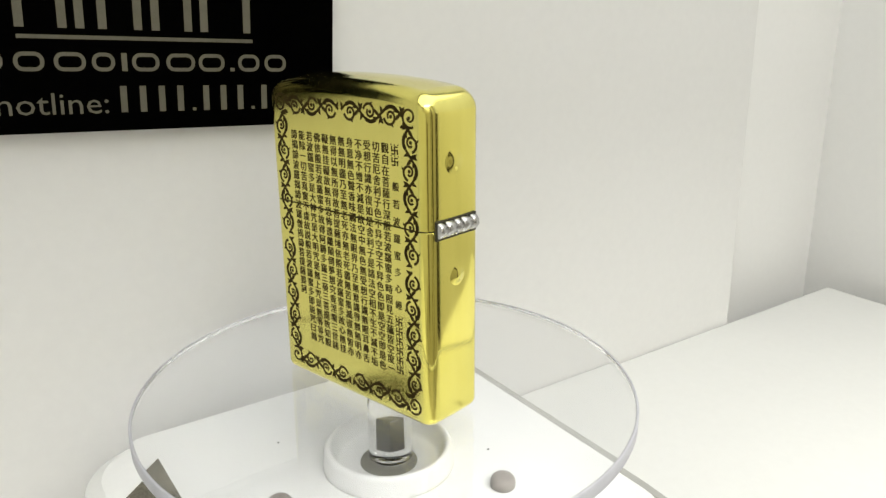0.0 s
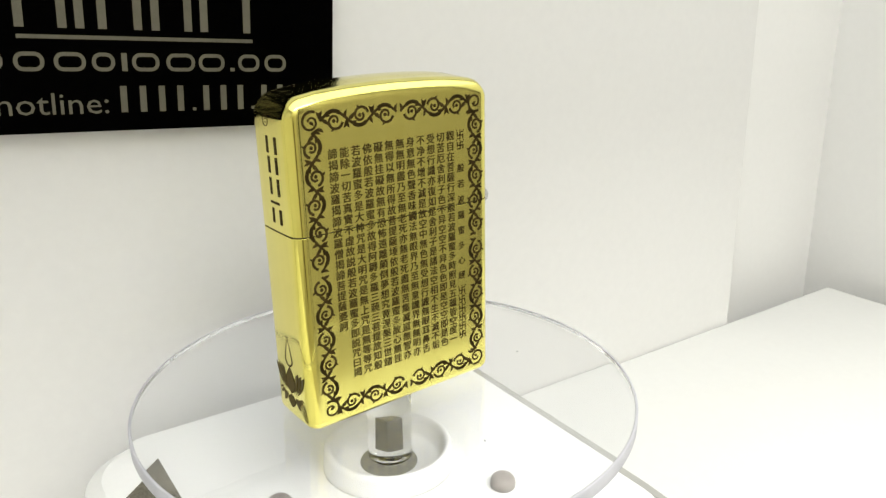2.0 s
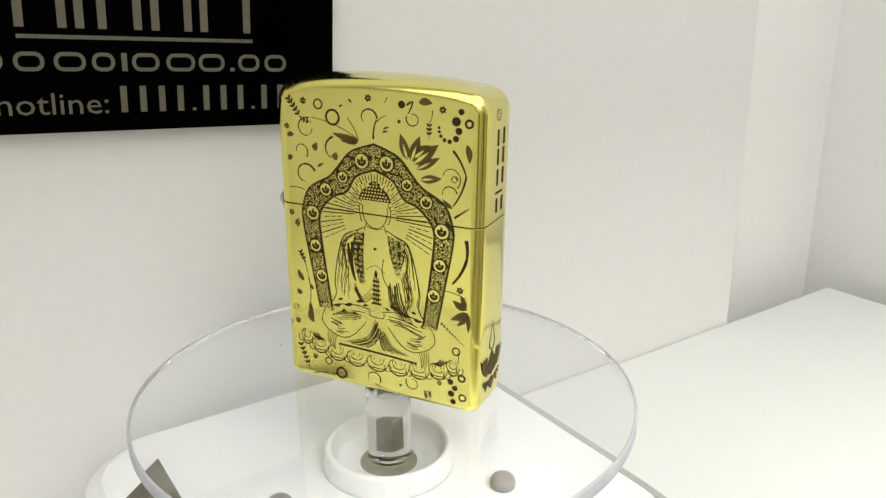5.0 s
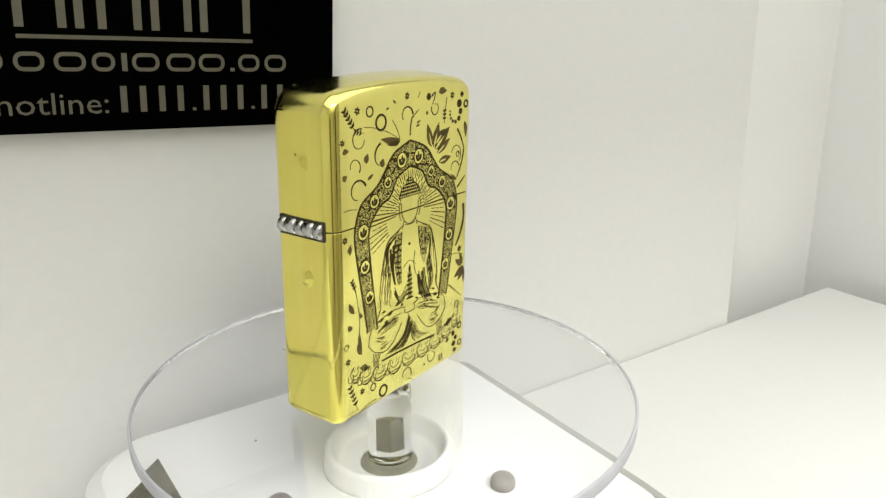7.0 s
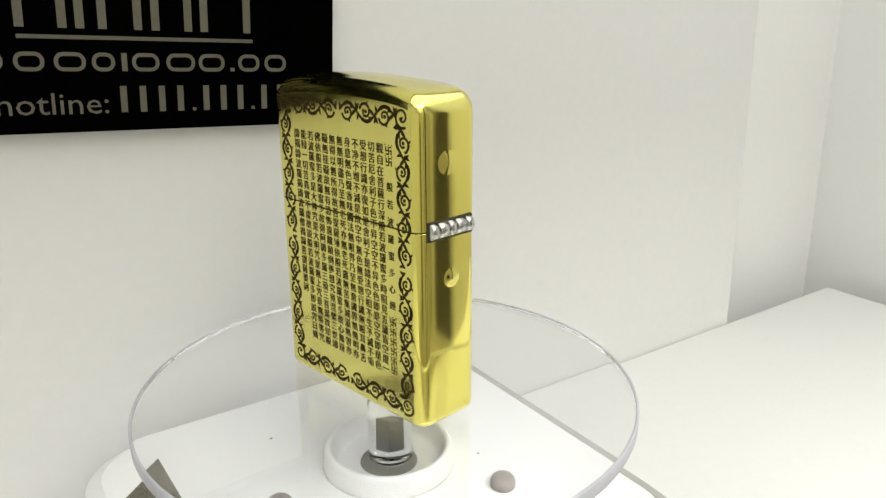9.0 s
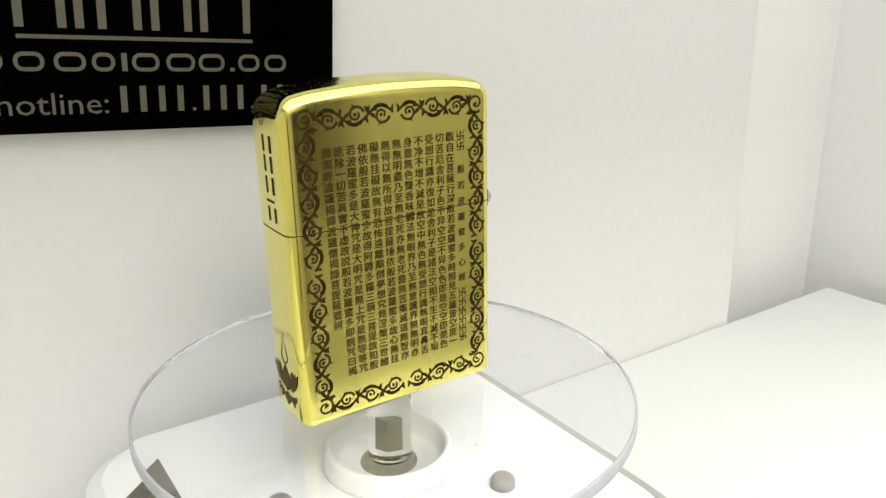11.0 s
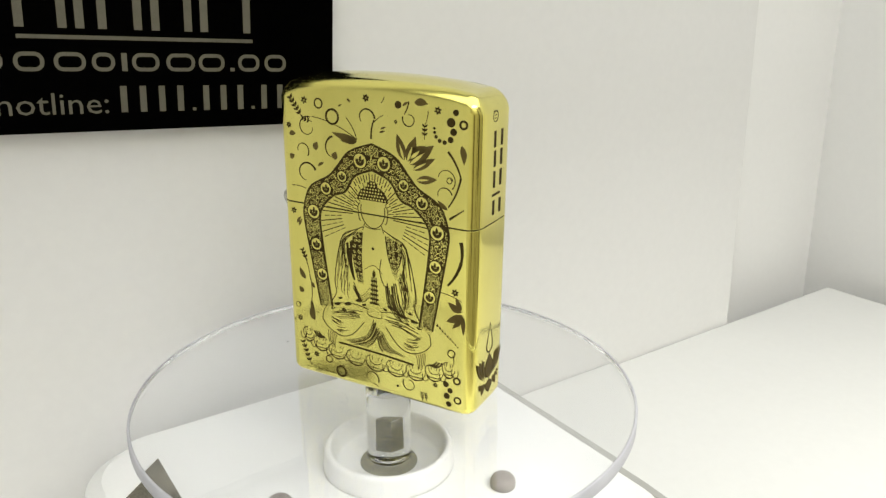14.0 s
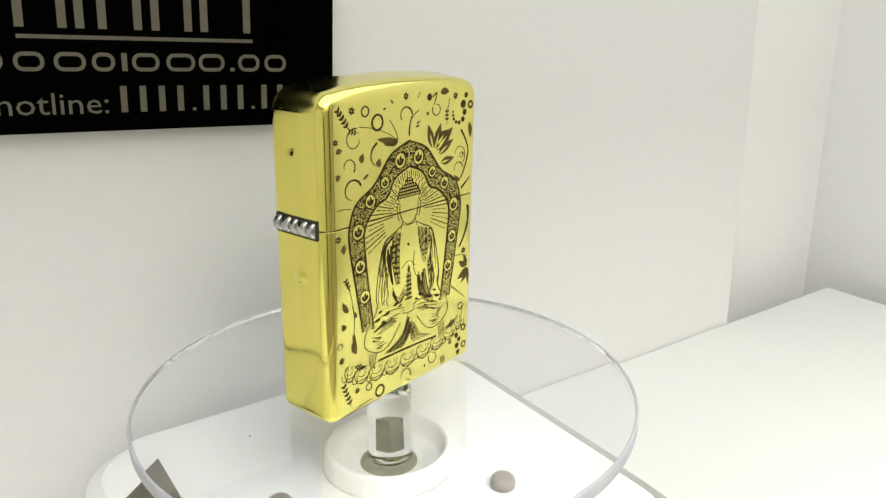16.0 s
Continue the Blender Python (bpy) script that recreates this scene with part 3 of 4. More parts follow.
def build_case(lighter):
    body = [(z, i) for z, i in fillet(1.7, 1.7, -1.0, 7)][::-1]
    body += [(6.0, 0.0), (SEAM - 0.18, 0.0), (SEAM - 0.07, 0.08)]
    lid = [(SEAM + 0.07, 0.08), (SEAM + 0.18, 0.0), (50.0, 0.0)] + fillet(TALL - 3.1, 2.6, 1.0, 9)
    obs = []
    for name, levels, label in (("case_bottom", body, "polished brass case bottom"), ("lid", lid, "closed polished brass lid")):
        bm = loft_bm([(z, case_ring(i)) for z, i in levels])
        if name == "lid":
            crown(bm, 0.5)
        for v in bm.verts:
            if v.co.z > 50.5:
                q = abs(v.co.x) / HX
                v.co.z -= (1.1 * q ** 2 + 0.9 * q ** 8) * min(1.0, (v.co.z - 50.0) / 3.5)
        ob = part(name, bm, BRASS, lighter, label, True)
        ob.data.materials.append(SATIN)
        for p in ob.data.polygons:
            if abs(p.normal.y) > 0.94 or p.normal.z > 0.2:
                p.material_index = 1
        mod = ob.modifiers.new("normals", "WEIGHTED_NORMAL")
        mod.keep_sharp = True
        obs.append(ob)
    part("inner_case", loft_bm([(SEAM - 0.5, case_ring(0.22)), (SEAM + 0.5, case_ring(0.22))]), GAP, lighter, "dark seam between lid and case")
    return obs


def build_hinge(lighter):
    hinge = part("hinge", box_bm(-HX - 0.42, -4.75, SEAM - 1.55, -HX + 0.6, 4.75, SEAM + 1.6, 0.12), GAP, lighter, "dark recess of the hinge")
    y = 4.5
    for w in (1.36, 1.82, 1.25, 1.87, 1.36):
        bm = lathe_bm([(0, 0), (1.12, 0), (1.3, 0.16), (1.3, w - 0.16), (1.12, w), (0, w)], 28, False)
        m = Matrix.Translation(((-HX - 0.08) * MM, y * MM, (SEAM + 0.05) * MM)) @ Matrix.Rotation(radians(90), 4, "X")
        k = part("knuckle", bm, CHROME, hinge, "chromed hinge knuckle", True, at=m)
        k.modifiers.new("normals", "WEIGHTED_NORMAL").keep_sharp = True
        y -= w + 0.33


def etched(name, ink, frame_of, lift, mat, lighter, label=""):
    return link(name, ink.mesh(name, plane_at(*frame_of, lift)), mat, lighter, label)


def half_curve(pts, steps=6):
    """Smooth curve through a few points."""
    out = []
    q = [pts[0]] + list(pts) + [pts[-1]]
    for i in range(1, len(q) - 2):
        for k in range(steps):
            t = k / steps
            out.append(tuple(0.5 * (2 * b + (c - a) * t + (2 * a - 5 * b + 4 * c - d) * t * t + (3 * b - a - 3 * c + d) * t ** 3)
                             for a, b, c, d in zip(q[i - 1], q[i], q[i + 1], q[i + 2])))
    return out + [pts[-1]]


def vine(ink, start, way, side, length, lobes):
    """A wavy stem with a thorny coil in every bend."""
    def at(d, h):
        return (start[0] + way[0] * d + side[0] * h, start[1] + way[1] * d + side[1] * h)

    hand = way[0] * side[1] - way[1] * side[0]
    turn = math.degrees(math.atan2(way[1], way[0]))
    d0 = 1.5
    step = (length - d0 - 0.35) / lobes
    stem = []
    for i in range(lobes * 10 + 1):
        q = i / 10
        stem.append(at(d0 + step * q, 1.28 * math.sin(math.pi * q)))
    ink.ribbon(stem, 0.46, 0.4)
    for k in range(lobes):
        up = 1 if k % 2 == 0 else -1
        d = d0 + step * (k + 0.55)
        # thick belly of the bend
        belly = [at(d0 + step * (k + q), up * 1.3 * math.sin(math.pi * q)) for q in (0.25, 0.35, 0.45, 0.55, 0.65, 0.75)]
        ink.ribbon(belly, 0.62)
        x, y = at(d, -up * 0.22)
        ink.curl(x, y, 1.42 * step / 4.7, turn - 12 * up * hand, 1.08, -up * hand, 0.44, 0.34, 0.3)
        tip = at(d - 0.15, -up * 0.2)
        ink.disk(tip[0], tip[1], 0.3, n=10)

        def thorn(da, ha, db, hb, w, lean=0.2):
            p, q = at(d0 + step * (k + da), up * ha), at(d0 + step * (k + db), up * hb)
            ink.leaf(p[0], p[1], q[0], q[1], w, lean * up * hand)

        thorn(0.08, 0.2, 0.30, -0.75, 0.62)
        thorn(0.04, 0.1, -0.13, 1.45, 0.66, -0.2)
        thorn(0.0, 0.3, 0.10, 1.55, 0.5)
        thorn(0.16, 0.7, 0.40, 0.55, 0.5)
        thorn(0.96, 0.2, 1.02, 1.3, 0.5, 0.3)
        thorn(0.50, -1.3, 0.38, -1.75, 0.32)


def build_back(lighter):
    columns = ("觀自在菩薩行深般若波羅蜜多時照見五蘊皆空度一", "切苦厄舍利子色不异空空不异色色即是空空即是色", "受想行識亦復如是舍利子是諸法空相不生不滅不垢",
               "不净不增不減是故空中無色無受想行識無眼耳鼻舌", "身意無色聲香味觸法無眼界乃至無意識界無無明亦", "無無明盡乃至無老死亦無老死盡無苦集滅道無智亦",
               "無得以無所得故菩提薩埵依般若波羅蜜多故心無挂", "礙無挂礙故無有恐怖遠離顛倒夢想究竟涅槃三世諸", "佛依般若波羅蜜多故得阿耨多羅三藐三菩提故知般",
               "若波羅蜜多是大神咒是大明咒是無上咒是無等等咒", "能除一切苦真實不虛故説般若波羅蜜多即説咒曰揭", "諦揭諦波羅揭諦波羅僧揭諦菩提薩婆訶")
    for i, text in enumerate(columns):
        place = plane_at(BACK[0], BACK[1], BACK[2], 0.03) @ Matrix.Translation((10.3 - 2.03 * i, 45.1, 0))
        link("text_column", text_mesh("text_column", "\n".join(text), 1.72, 1.765 / 1.72, place, strike=0.075), ENGRAVE, lighter)
    place = plane_at(BACK[0], BACK[1], BACK[2], 0.03) @ Matrix.Translation((12.45, 39.4, 0))
    link("text_column", text_mesh("text_column", "\n".join("般若波羅蜜多心經"), 1.55, 2.78 / 1.55, place, strike=0.075), ENGRAVE, lighter, "engraved title column")
    for base, count in ((46.4, 2), (18.4, 6)):
        for k in range(count):
            ink = Ink()
            z = base - 1.72 * k - 0.8
            for dx, dz, w, h in ((-0.6, 0.22, 0.22, 0.8), (0.0, 0, 0.22, 1.2), (0.6, -0.22, 0.22, 0.8), (-0.3, -0.55, 0.75, 0.2), (0.3, 0.55, 0.75, 0.2), (-0.3, 0.0, 0.6, 0.2), (0.3, 0.0, 0.6, 0.2), (-0.75, 0.86, 0.2, 0.2), (0.0, 0.86, 0.2, 0.2), (0.75, 0.86, 0.2, 0.2)):
                ink.poly([(12.45 + dx - w / 2, z + dz - h / 2), (12.45 + dx + w / 2, z + dz - h / 2), (12.45 + dx + w / 2, z + dz + h / 2), (12.45 + dx - w / 2, z + dz + h / 2)])
            etched("fret_mark", ink, BACK, 0.03, ENGRAVE, lighter, "small engraved fret mark")
    # scroll border: eight vines that run from the corners to the middles
    left, right_, low, high = -15.25, 15.65, 3.55, 50.85
    mid_u, mid_z = (left + right_) / 2, (low + high) / 2
    for u, su in ((left, 1), (right_, -1)):
        for z, sz in ((low, 1), (high, -1)):
            across, along = Ink(), Ink()
            vine(across, (u, z), (su, 0), (0, -sz), mid_u - left, 3)
            vine(along, (u, z), (0, sz), (su, 0), mid_z - low, 5)
            c = Ink()
            way = su * sz
            c.curl(u, z, 1.62, 90 * (2 - su) + 30 * way, 1.3, -way, 0.42, 0.3, 0.26)
            c.leaf(u - su * 0.2, z - sz * 0.1, u + su * 0.5, z + sz * 0.5, 0.5)
            c.leaf(u + su * 1.1, z + sz * 1.2, u + su * 2.0, z + sz * 1.7, 0.55, 0.2)
            for name, ink in (("scroll", across), ("scroll", along), ("corner_scroll", c)):
                etched(name, ink, BACK, 0.03, ENGRAVE, lighter)


def build_front(lighter):
    ax = -0.35                   # the picture's middle line

    def lace(name, a, b, rows, keep_off=(), label="", size=0.58, seed=3):
        """Dark strip between two curves, filled with fine bright curls."""
        rnd = random.Random(seed)
        dark, bright = Ink(), Ink()
        for k in range(len(a) - 1):
            dark.poly([a[k], b[k], b[k + 1], a[k + 1]])
        for k in range(len(a)):
            for r in range(rows):
                f = (r + 0.5) / rows + rnd.uniform(-0.06, 0.06)
                x, z = a[k][0] + (b[k][0] - a[k][0]) * f, a[k][1] + (b[k][1] - a[k][1]) * f
                if any(math.hypot(x - p, z - q) < g + size * 0.5 for p, q, g in keep_off):
                    continue
                way = 1 if (k + r) % 2 else -1
                bright.curl(x, z, size * rnd.uniform(0.8, 1.1), rnd.uniform(0, 360), 1.2, way, 0.115, 0.08, 0.2)
                if rnd.random() < 0.5:
                    t = rnd.uniform(0, 6.28)
                    bright.leaf(x + size * math.cos(t), z + size * math.sin(t), x + size * 1.7 * math.cos(t + 0.4), z + size * 1.7 * math.sin(t + 0.4), 0.2)
        etched(name, dark, FRONT, 0.03, ENGRAVE, lighter, label)
        etched("fine_curls", bright, FRONT, 0.042, SATIN, lighter, "fine bright curls in the dark etching")

    def one(name, draw, *args, lift=0.03, mat=ENGRAVE):
        ink = Ink()
        draw(ink, *args)
        return etched(name, ink, FRONT, lift, mat, lighter)

    for row in FLOWERS:
        one("engraved_flower", Ink.flower, *row)
    for row in RINGS:
        one("engraved_ring", Ink.ring, *row)
    for row in DOTS:
        one("engraved_dot", Ink.disk, *row)
    for x0, z0, x1, z1 in TRAILS:
        for k in range(9):
            t = k / 8
            x, z = x0 + (x1 - x0) * t, z0 + (z1 - z0) * t
            one("engraved_dot", Ink.leaf, x, z - 0.28 + 0.1 * t, x + 0.1, z + 0.32 - 0.15 * t, 0.36 - 0.14 * t)
    for row in LEAVES_UPPER + LEAVES_LOWER:
        one("engraved_leaf", Ink.leaf, *row, 0.15, mat=ETCH_SOFT)
    for x0, z0, x1, z1, w in STEMS:
        one("engraved_stem", Ink.line, x0, z0, x1, z1, max(w, 0.12), 0.06, max(w * 0.6, 0.1))
    for x, z, r, a, turns, way, w in CURLS:
        one("engraved_curl", Ink.curl, x, z, r, a, turns, way, w * 0.042, 0.1, 0.62)
    for row in SPRIGS:
        one("engraved_sprig", Ink.sprig, *row)
    for x0, z0, x1, z1, w in LOTUS:
        one("engraved_petal", Ink.leaf, x0, z0, x1, z1, w, lift=0.035, mat=ETCH_SOFT)
        one("petal_vein", Ink.leaf, x0, z0, x0 + (x1 - x0) * 0.62, z0 + (z1 - z0) * 0.62, w * 0.26, lift=0.05, mat=SATIN)
    # arch
    outer = half_curve([(0, 45.5), (4.3, 43.9), (6.8, 41.2), (8.7, 39.2), (12.6, 36.9), (14.1, 33.4), (14.2, 30.5), (13.0, 23.5), (11.45, 14.9)])
    inner = half_curve([(0, 41.2), (3.4, 39.8), (5.4, 36.9), (8.0, 35.8), (10.7, 32.6), (10.6, 27.4), (9.1, 16.2), (8.9, 15.2)], 7)
    n = 48

    def resample(c):
        d = [0.0]
        for a, b in zip(c, c[1:]):
            d.append(d[-1] + math.dist(a, b))
        out = []
        for i in range(n + 1):
            s, k = d[-1] * i / n, 0
            while k < len(d) - 2 and d[k + 1] < s:
                k += 1
            t = (s - d[k]) / (d[k + 1] - d[k])
            out.append((c[k][0] + (c[k + 1][0] - c[k][0]) * t, c[k][1] + (c[k + 1][1] - c[k][1]) * t))
        return out

    o, i_ = resample(outer), resample(inner)
    edge = Ink()
    studs = ((2.3, 42.5, 1.25), (6.0, 39.4, 0.95), (9.4, 36.9, 1.1), (12.2, 32.4, 1.25), (11.9, 26.5, 1.1), (10.9, 21.0, 1.1))
    for s in (-1, 1):
        so, si = [(ax + s * x, z) for x, z in o], [(ax + s * x, z) for x, z in i_]
        lace("arch_band", so, si, 4, [(ax + s * x, z, r) for x, z, r in studs], "engraved scrolled band of the arch", 0.46, 4 + s)
        edge.ribbon(so, 0.3)
        edge.ribbon(si, 0.36)
    etched("arch_edge", edge, FRONT, 0.05, ENGRAVE, lighter)
    for x, z, r in studs:
        for s in (-1, 1):
            one("medallion", Ink.disk, ax + s * x, z, r, lift=0.055, mat=SATIN)
            dark = Ink()
            dark.ring(ax + s * x, z, r + 0.06, 0.2)
            dark.arc(ax + s * x, z, r * 0.45, 150, 390, 0.46 * r)
            dark.leaf(ax + s * x, z - r * 0.2, ax + s * (x - r * 0.1), z + r * 0.75, r * 0.4)
            etched("medallion_mark", dark, FRONT, 0.065, ENGRAVE, lighter)
    for k in range(49):
        a = radians(-28 + 236 * k / 48)
        c, s = math.cos(a), math.sin(a)
        x, z = min(i_, key=lambda q: abs(math.atan2(q[1] - 33.5, q[0]) - math.atan2(s, abs(c))))
        far = math.hypot(x, z - 33.5) - 0.35
        near = 4.7 + (k % 2) * 0.9 if s > 0.75 else 3.2 + (k % 2) * 0.8 if s > -0.1 else 6.4
        if far > near + 0.3:
            rays = Ink()
            if k % 2:
                rays.line(ax + c * near, 33.5 + s * near, ax + c * far, 33.5 + s * far, 0.16)
            else:
                d = near
                while d < far - 0.3:
                    e = min(d + 0.95, far)
                    rays.line(ax + c * d, 33.5 + s * d, ax + c * e, 33.5 + s * e, 0.12)
                    d = e + 0.35
            etched("engraved_ray", rays, FRONT, 0.03, ENGRAVE, lighter)
    # plain seated form: an outline with draped folds and no features
    form, cap, beads = Ink(), Ink(), Ink()

    def curve(*pts):
        return half_curve([(ax + x, z) for x, z in pts], 5)

    def folds(a, b, count, width, bow=0.0, skip=0.0, seed=1):
        """Lines that pass from one curve to another, here and there broken."""
        rnd = random.Random(seed)
        for k in range(count):
            t = (k + rnd.uniform(0.1, 0.9)) / count
            row = [(p[0] + (q[0] - p[0]) * t + bow * math.sin(6.3 * j / len(a)), p[1] + (q[1] - p[1]) * t) for j, (p, q) in enumerate(zip(a, b))]
            first = rnd.randrange(0, max(1, int(len(row) * skip) + 1))
            last = len(row) - rnd.randrange(0, max(1, int(len(row) * skip) + 1))
            if last - first > 2:
                form.ribbon(row[first:last], width, width * 0.6)

    form.arc(ax, 34.3, 2.35, 165, 375, 0.13, ry=3.05, n=24)
    form.arc(ax, 31.6, 1.6, 200, 340, 0.1, ry=0.5)
    cap.poly([(ax + 2.95 * math.cos(a), 36.0 + 2.55 * math.sin(a)) for a in [math.pi * k / 16 for k in range(17)]])
    cap.disk(ax, 38.6, 1.0, 0.75)
    for j, (z, w) in enumerate(((36.3, 2.7), (36.85, 2.6), (37.4, 2.3), (37.95, 1.8), (38.5, 0.9), (39.0, 0.5))):
        for k in range(max(2, int(w / 0.27))):
            beads.disk(ax - w + 0.2 + (j % 2) * 0.12 + k * 0.55, z, 0.17, n=8)
    for s in (-1, 1):
        form.ribbon(curve((s * 2.45, 35.4), (s * 2.95, 34.6), (s * 2.7, 32.6), (s * 2.35, 32.3)), 0.13)
        form.line(ax + s * 1.65, 31.9, ax + s * 2.1, 30.6, 0.12)
        arm = curve((s * 2.1, 31.2), (s * 3.5, 30.5), (s * 5.9, 29.4), (s * 6.9, 27.2), (s * 7.7, 24.0), (s * 8.2, 20.3), (s * 8.0, 18.1), (s * 9.2, 16.0))
        form.ribbon(arm, 0.15)
        lap_top = curve((s * 1.2, 16.2), (s * 4.5, 16.6), (s * 9.2, 15.7), (s * 10.8, 14.2), (s * 11.2, 12.3))
        knee = curve((s * 11.2, 12.3), (s * 9.9, 10.8), (s * 7.2, 9.8), (s * 4.7, 10.7), (s * 2.2, 13.6))
        form.ribbon(lap_top, 0.13)
        form.ribbon(knee, 0.15)
        sleeve_in = curve((s * 4.6, 29.4), (s * 5.4, 28.0), (s * 5.6, 25.6), (s * 5.0, 22.5), (s * 5.3, 20.0), (s * 5.6, 18.2), (s * 5.0, 16.8), (s * 4.0, 16.2))
        folds(arm, sleeve_in, 12, 0.12, 0.35 * s, 0.65, 11 + s)
        folds(sleeve_in, arm, 8, 0.1, -0.25 * s, 0.7, 15 + s)
        folds(curve((s * 2.0, 15.8), (s * 5.0, 15.6), (s * 8.6, 14.6)), curve((s * 2.4, 13.9), (s * 5.6, 13.6), (s * 9.4, 12.4)), 11, 0.14, 0.14, 0.6, 21 + s)
        folds(curve((s * 9.6, 13.6), (s * 8.4, 13.0), (s * 7.0, 12.8)), curve((s * 8.8, 10.9), (s * 7.2, 10.4), (s * 5.4, 10.9)), 10, 0.13, 0.1, 0.5, 25 + s)
        for x, z, w in ((3.3, 17.5, 0.75), (2.2, 16.9, 0.5), (7.2, 17.2, 0.5), (8.9, 14.9, 0.55), (5.6, 16.4, 0.8), (7.9, 15.9, 0.7), (6.6, 15.2, 0.45), (4.6, 15.0, 0.45)):
            form.leaf(ax + s * (x - w), z + 0.25 * w, ax + s * (x + w), z - 0.3 * w, w * 0.85)
        for k in range(3):
            form.arc(ax + s * (10.9 + 0.42 * k), 10.0, 1.5 + 0.1 * k, 200 if s < 0 else -90, 270 if s < 0 else -20, 0.3)
        for k in range(5):
            form.line(ax + s * (8.2 + 0.45 * k), 9.9 + 0.12 * k, ax + s * (8.7 + 0.3 * k), 7.2 + 0.2 * k, 0.11, 0.06 * s)
    # lapels, hanging cloth, sash
    lace("lapel", curve((-4.1, 30.0), (-4.3, 25.6), (-3.3, 21.0)), curve((-2.1, 30.2), (-2.4, 25.6), (-2.2, 21.0)), 2, (), "dark patterned band of the robe", 0.36, 8)
    lace("lapel", curve((2.3, 30.3), (2.8, 26.8), (3.9, 23.4)), curve((5.6, 29.3), (5.5, 26.8), (4.5, 23.4)), 3, (), "dark patterned band of the robe", 0.36, 9)
    folds(curve((-5.5, 27.8), (-5.1, 24.5), (-4.2, 21.2)), curve((-4.4, 28.4), (-4.5, 24.5), (-3.8, 21.2)), 5, 0.24, 0.05, 0.2, 31)
    folds(curve((2.2, 21.8), (2.6, 18.3), (5.1, 15.3)), curve((4.5, 22.2), (5.1, 18.8), (7.0, 15.6)), 11, 0.2, 0.12, 0.3, 32)
    folds(curve((4.4, 23.0), (5.6, 21.2), (6.9, 17.4)), curve((5.4, 24.4), (6.4, 22.4), (7.5, 18.6)), 4, 0.13, 0.1, 0.3, 33)
    folds(curve((-4.2, 20.9), (-2.8, 18.6), (-0.8, 20.6)), curve((-4.4, 19.6), (-2.6, 17.2), (-0.7, 18.6)), 5, 0.13, 0.0, 0.1, 34)
    folds(curve((-0.3, 14.6), (-2.2, 10.9), (-7.4, 8.8)), curve((1.2, 12.6), (-0.5, 9.6), (-1.6, 8.7)), 11, 0.14, 0.1, 0.15, 35)
    folds(curve((1.5, 12.6), (3.2, 10.0), (7.0, 8.7)), curve((0.2, 11.4), (0.6, 9.6), (1.2, 8.7)), 9, 0.14, 0.1, 0.15, 36)
    form.ribbon(curve((-1.9, 23.6), (0.0, 24.6), (1.7, 23.4)), 0.09)
    form.ribbon(curve((1.5, 26.0), (1.2, 23.6), (2.0, 21.4), (3.2, 21.0)), 0.12)
    # small tiered tower
    for k in range(6):
        w = 0.62 + 0.06 * (5 - k)
        form.line(ax - w, 17.6 + 0.83 * k, ax + w, 17.6 + 0.83 * k, 0.34)
        for x in (-0.4, 0.0, 0.4):
            form.line(ax + x, 17.7 + 0.83 * k, ax + x, 18.3 + 0.83 * k, 0.17)
    form.leaf(ax, 22.3, ax, 23.9, 0.62)
    form.ribbon(curve((-1.4, 15.9), (-1.2, 15.1), (1.2, 15.0), (1.5, 15.9)), 0.14)
    form.line(ax - 7.8, 8.3, ax + 7.8, 7.7, 0.36, 0.01)
    form.disk(ax - 0.1, 27.6, 0.32, n=4)
    etched("seated_form", form, FRONT, 0.036, ENGRAVE, lighter, "plain engraved seated form")
    etched("seated_form_cap", cap, FRONT, 0.033, ENGRAVE, lighter)
    etched("cap_beads", beads, FRONT, 0.045, SATIN, lighter)
    for x, z, w in ((0.0, 6.25, 2.05), (4.25, 6.3, 1.95), (8.2, 6.6, 1.9), (11.8, 7.4, 1.7), (14.6, 8.7, 1.2)):
        for s in ((-1, 1) if x else (1,)):
            petal = Ink()
            petal.ribbon([(ax + s * x + p, z + q) for p, q in rounded_outline(w, 1.15, 1.05, 5)][6:27], 0.15)
            petal.arc(ax + s * x, z + 0.5, w * 0.62, 200, 340, 0.12, ry=1.0)
            petal.arc(ax + s * x, z - 0.2, w * 1.02, 215, 325, 0.2, ry=1.5)
            petal.arc(ax + s * (x + w * 1.02), z - 0.5, 0.62, 150, 400, 0.13, ry=0.85)
            petal.leaf(ax + s * x - 0.5, z - 1.75, ax + s * x + 0.5, z - 1.75, 0.3)
            for q in (-0.7, -0.35, 0.35, 0.7):
                petal.line(ax + s * x + q * w, z + 1.0, ax + s * x + q * w * 0.8, z + 0.35, 0.1)
            etched("pedestal_petal", petal, FRONT, 0.03, ENGRAVE, lighter)


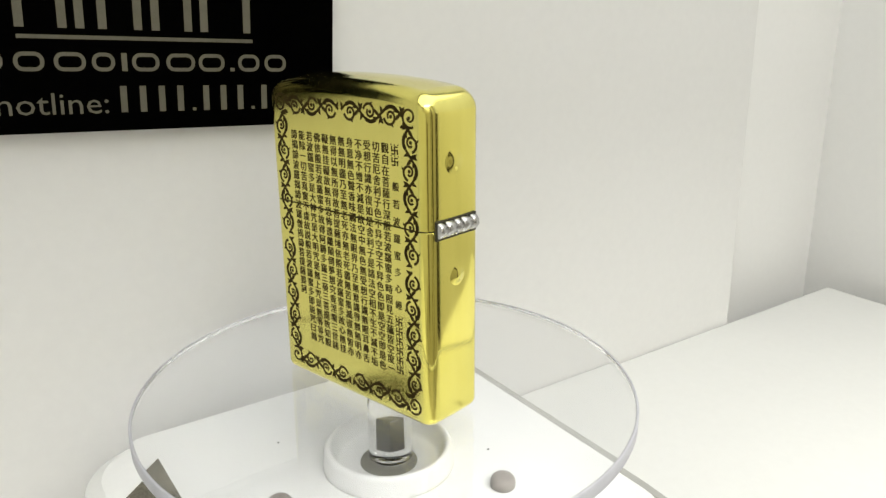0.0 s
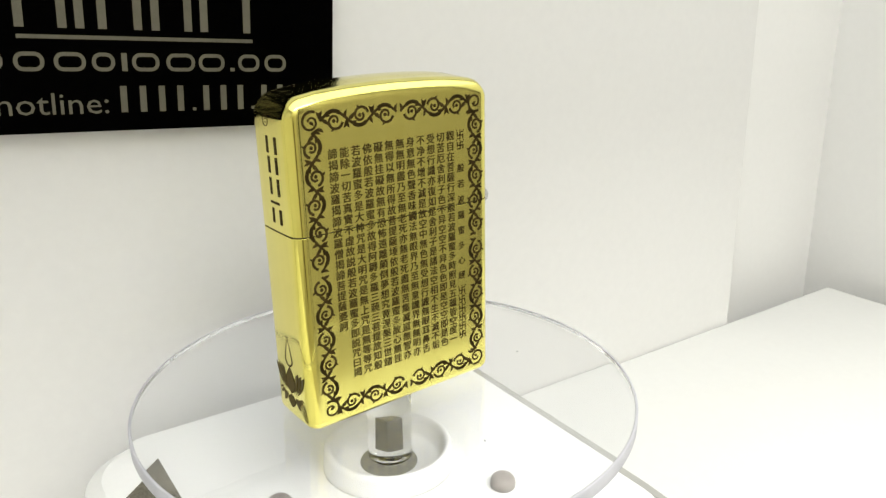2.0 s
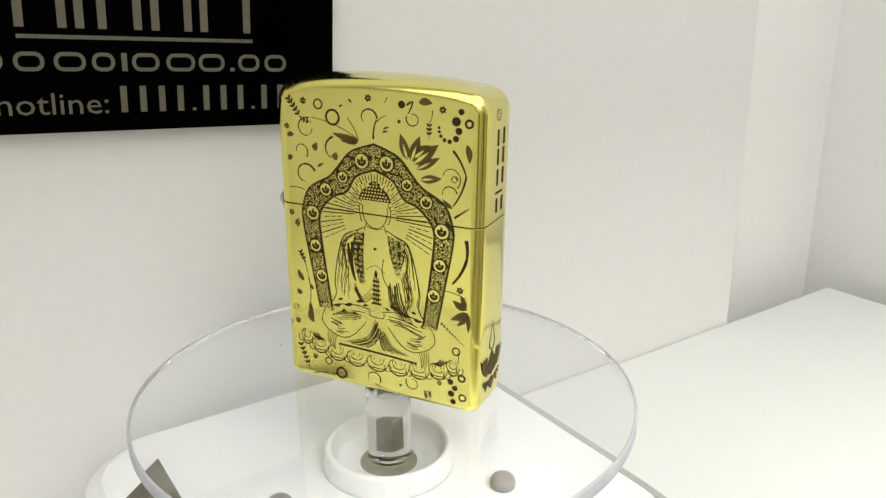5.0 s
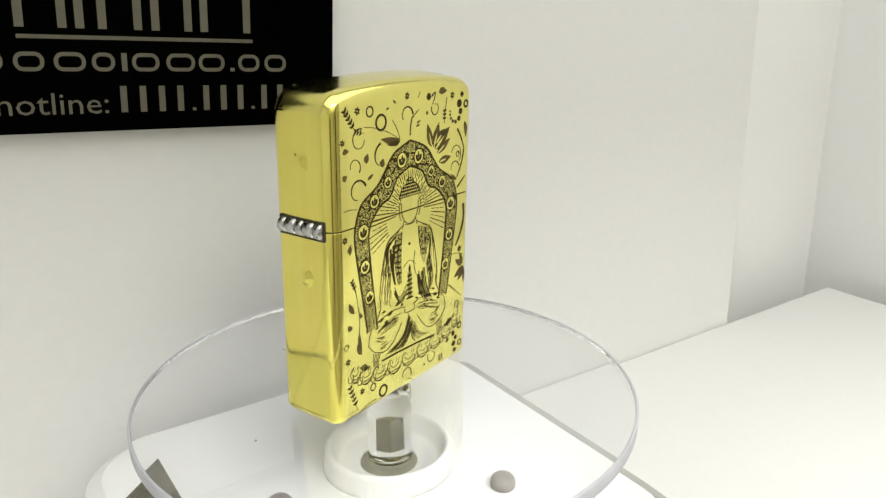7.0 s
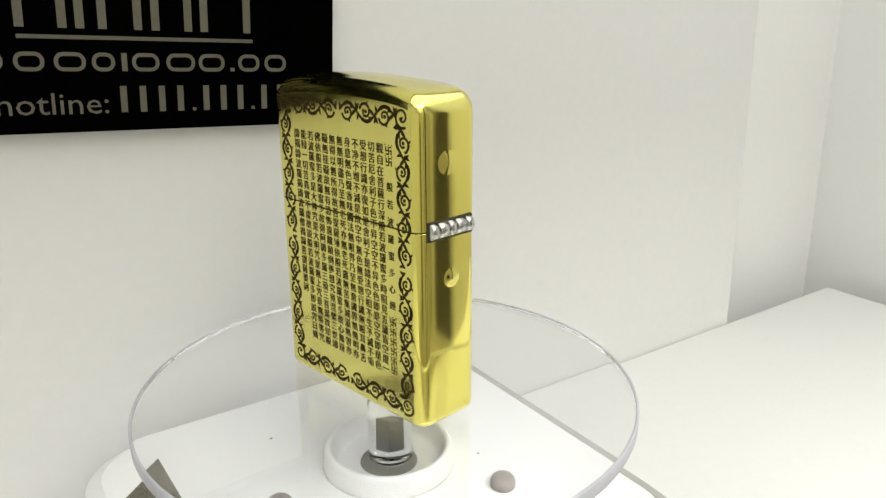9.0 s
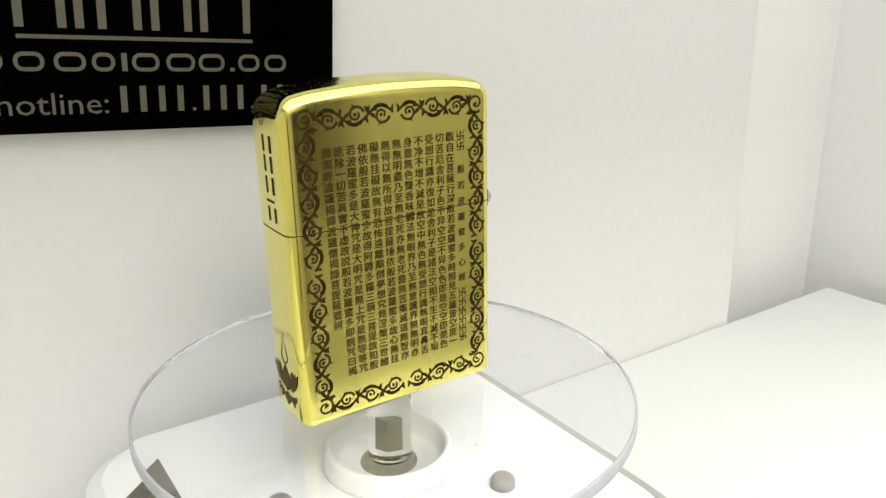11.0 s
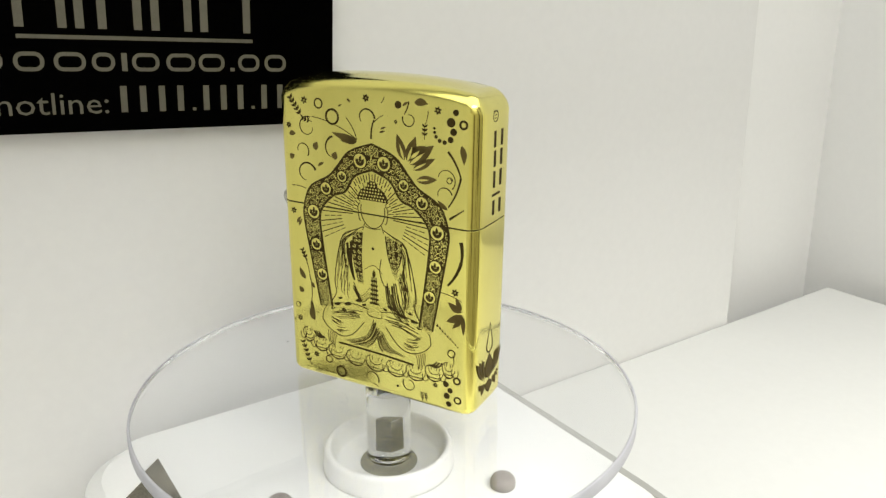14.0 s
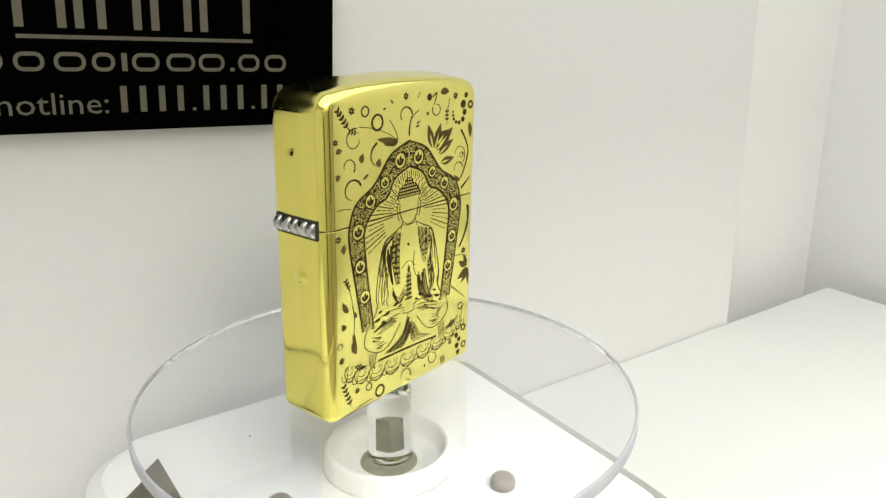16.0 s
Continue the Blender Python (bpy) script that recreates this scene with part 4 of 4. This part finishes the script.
def build_sides(lighter):
    # maker's mark as plain bars, reading upwards
    for z0, z1, w in ((34.9, 37.5, 3.2), (38.0, 38.6, 2.6), (39.4, 42.3, 3.2), (42.8, 45.6, 3.2), (45.9, 48.7, 3.4)):
        spans = ((-1.85, 1.15),) if z1 - z0 < 1.0 else ((-w / 2, -w / 2 + 0.75), (w / 2 - 0.75, w / 2))
        for a, b in spans:
            bar = Ink()
            bar.poly([(0.75 + a, z0 + 0.1), (0.75 + b, z0 + 0.1), (0.75 + b, z1 - 0.1), (0.75 + a, z1 - 0.1)])
            etched("mark_bar", bar, LOTUS_SIDE, 0.03, ENGRAVE, lighter, "engraved plain bar of the maker's mark")
    reg = Ink()
    reg.ring(-0.6, 50.9, 0.85, 0.14)
    reg.line(-0.9, 50.6, -0.2, 50.6, 0.12)
    reg.line(-0.9, 51.0, -0.3, 51.2, 0.12)
    etched("small_ring_mark", reg, LOTUS_SIDE, 0.03, ENGRAVE, lighter)
    def petal(draw, *args):
        ink = Ink()
        draw(ink, *args)
        etched("lotus_petal", ink, LOTUS_SIDE, 0.03, ETCH_SOFT, lighter)

    def crescent(ink, s, b0, b1):
        def at(b, q):
            return (s * b * (0.5 + 0.5 * (1 - (1 - q) ** 2)), 5.5 + 4.3 * q)
        inner = [at(b0, 0.86 * k / 8) for k in range(9)]
        outer = [at(b1, 0.22 + 0.78 * k / 8) for k in range(9)]
        ink.poly(inner + outer[::-1] if s < 0 else outer + inner[::-1])

    petal(Ink.leaf, 0, 5.3, 0, 10.05, 3.2)
    petal(Ink.leaf, 0, 4.95, 0, 2.6, 2.5)
    for s in (-1, 1):
        for b0, b1 in ((1.95, 2.8), (3.0, 3.8), (4.0, 4.78)):
            petal(crescent, s, b0, b1)
        petal(Ink.leaf, s * 1.55, 4.9, s * 2.75, 2.95, 1.25, 0.15 * s)
        petal(Ink.leaf, s * 2.5, 4.95, s * 3.8, 4.15, 0.7, 0.15 * s)
        petal(Ink.leaf, s * 3.2, 5.3, s * 4.2, 5.0, 0.4)
    rim = Ink()
    for z0, z1, w in ((5.3, 10.05, 3.2), (4.95, 2.6, 2.5)):
        for side in (-1, 1):
            rim.ribbon([(side * w * 0.5 * math.sin(math.pi * (k / 10) ** 0.8), z0 + (z1 - z0) * k / 10) for k in range(11)], 0.16)
    etched("petal_rim", rim, LOTUS_SIDE, 0.045, ENGRAVE, lighter)
    drop = Ink()
    pts = [(1.2 * math.sin(a), 11.55 - 1.2 * math.cos(a)) for a in [radians(-115 + 230 * i / 16) for i in range(17)]] + [(0, 15.8)]
    drop.ribbon(pts, 0.28, closed=True)
    etched("side_drop", drop, LOTUS_SIDE, 0.03, ENGRAVE, lighter, "engraved outline of a drop")
    bm = lathe_bm([(0, 0.34), (0.35, 0.325), (0.7, 0.26), (1.0, 0.15), (1.3, 0.05), (1.7, -0.01), (2.0, -0.06), (2.0, -0.5), (0, -0.5)], 24, False)
    part("rivet", bm, BRASS, lighter, "small brass spring rivet", True, at=plane_at(*HINGE_SIDE, 0.0) @ Matrix.Translation((0.3, 25.4, 0)) @ Matrix.Scale(1000, 4))
    bm = lathe_bm([(0, 0.24), (0.4, 0.225), (0.85, 0.16), (1.25, 0.09), (1.7, 0.02), (2.1, -0.02), (2.3, -0.06), (2.3, -0.5), (0, -0.5)], 24, False)
    part("weld_mark", bm, BRASS, lighter, "shallow round weld mark", True, at=plane_at(*HINGE_SIDE, 0.0) @ Matrix.Translation((-0.3, 43.9, 0)) @ Matrix.Scale(1000, 4))


def build_lighter():
    lighter = tagged(new("lighter"), "engraved polished brass flip lighter standing on the clear disc", "lighter")
    build_case(lighter)
    build_hinge(lighter)
    build_back(lighter)
    build_front(lighter)
    build_sides(lighter)
    return lighter


LIGHTER = build_lighter()


# ---- what turns ----
def motions():
    lean = pose(0, 0, 0.00012, 0.54, 1.05, 0) @ Matrix.Translation((0.00066, 0.001666, 0))
    disc_at = Matrix.Translation((0.27 * MM, 0, (-TABLE_Z - 0.06) * MM))
    wobble = pose(0, 0, 0, 0, 0, -PHASE) @ Matrix.Translation((0.13 * MM, 0, 0)) @ pose(0, 0, 0, 0, 0, PHASE)
    times = [0.5 * k for k in range(33)]
    walk(LIGHTER, [(t, pose(0, 0, 0, 0, 0, PHASE + SPIN * t) @ lean) for t in times])
    walk(DISC, [(t, disc_at @ pose(0, 0, 0, 0, 0, PHASE + SPIN * t) @ wobble) for t in times])


motions()
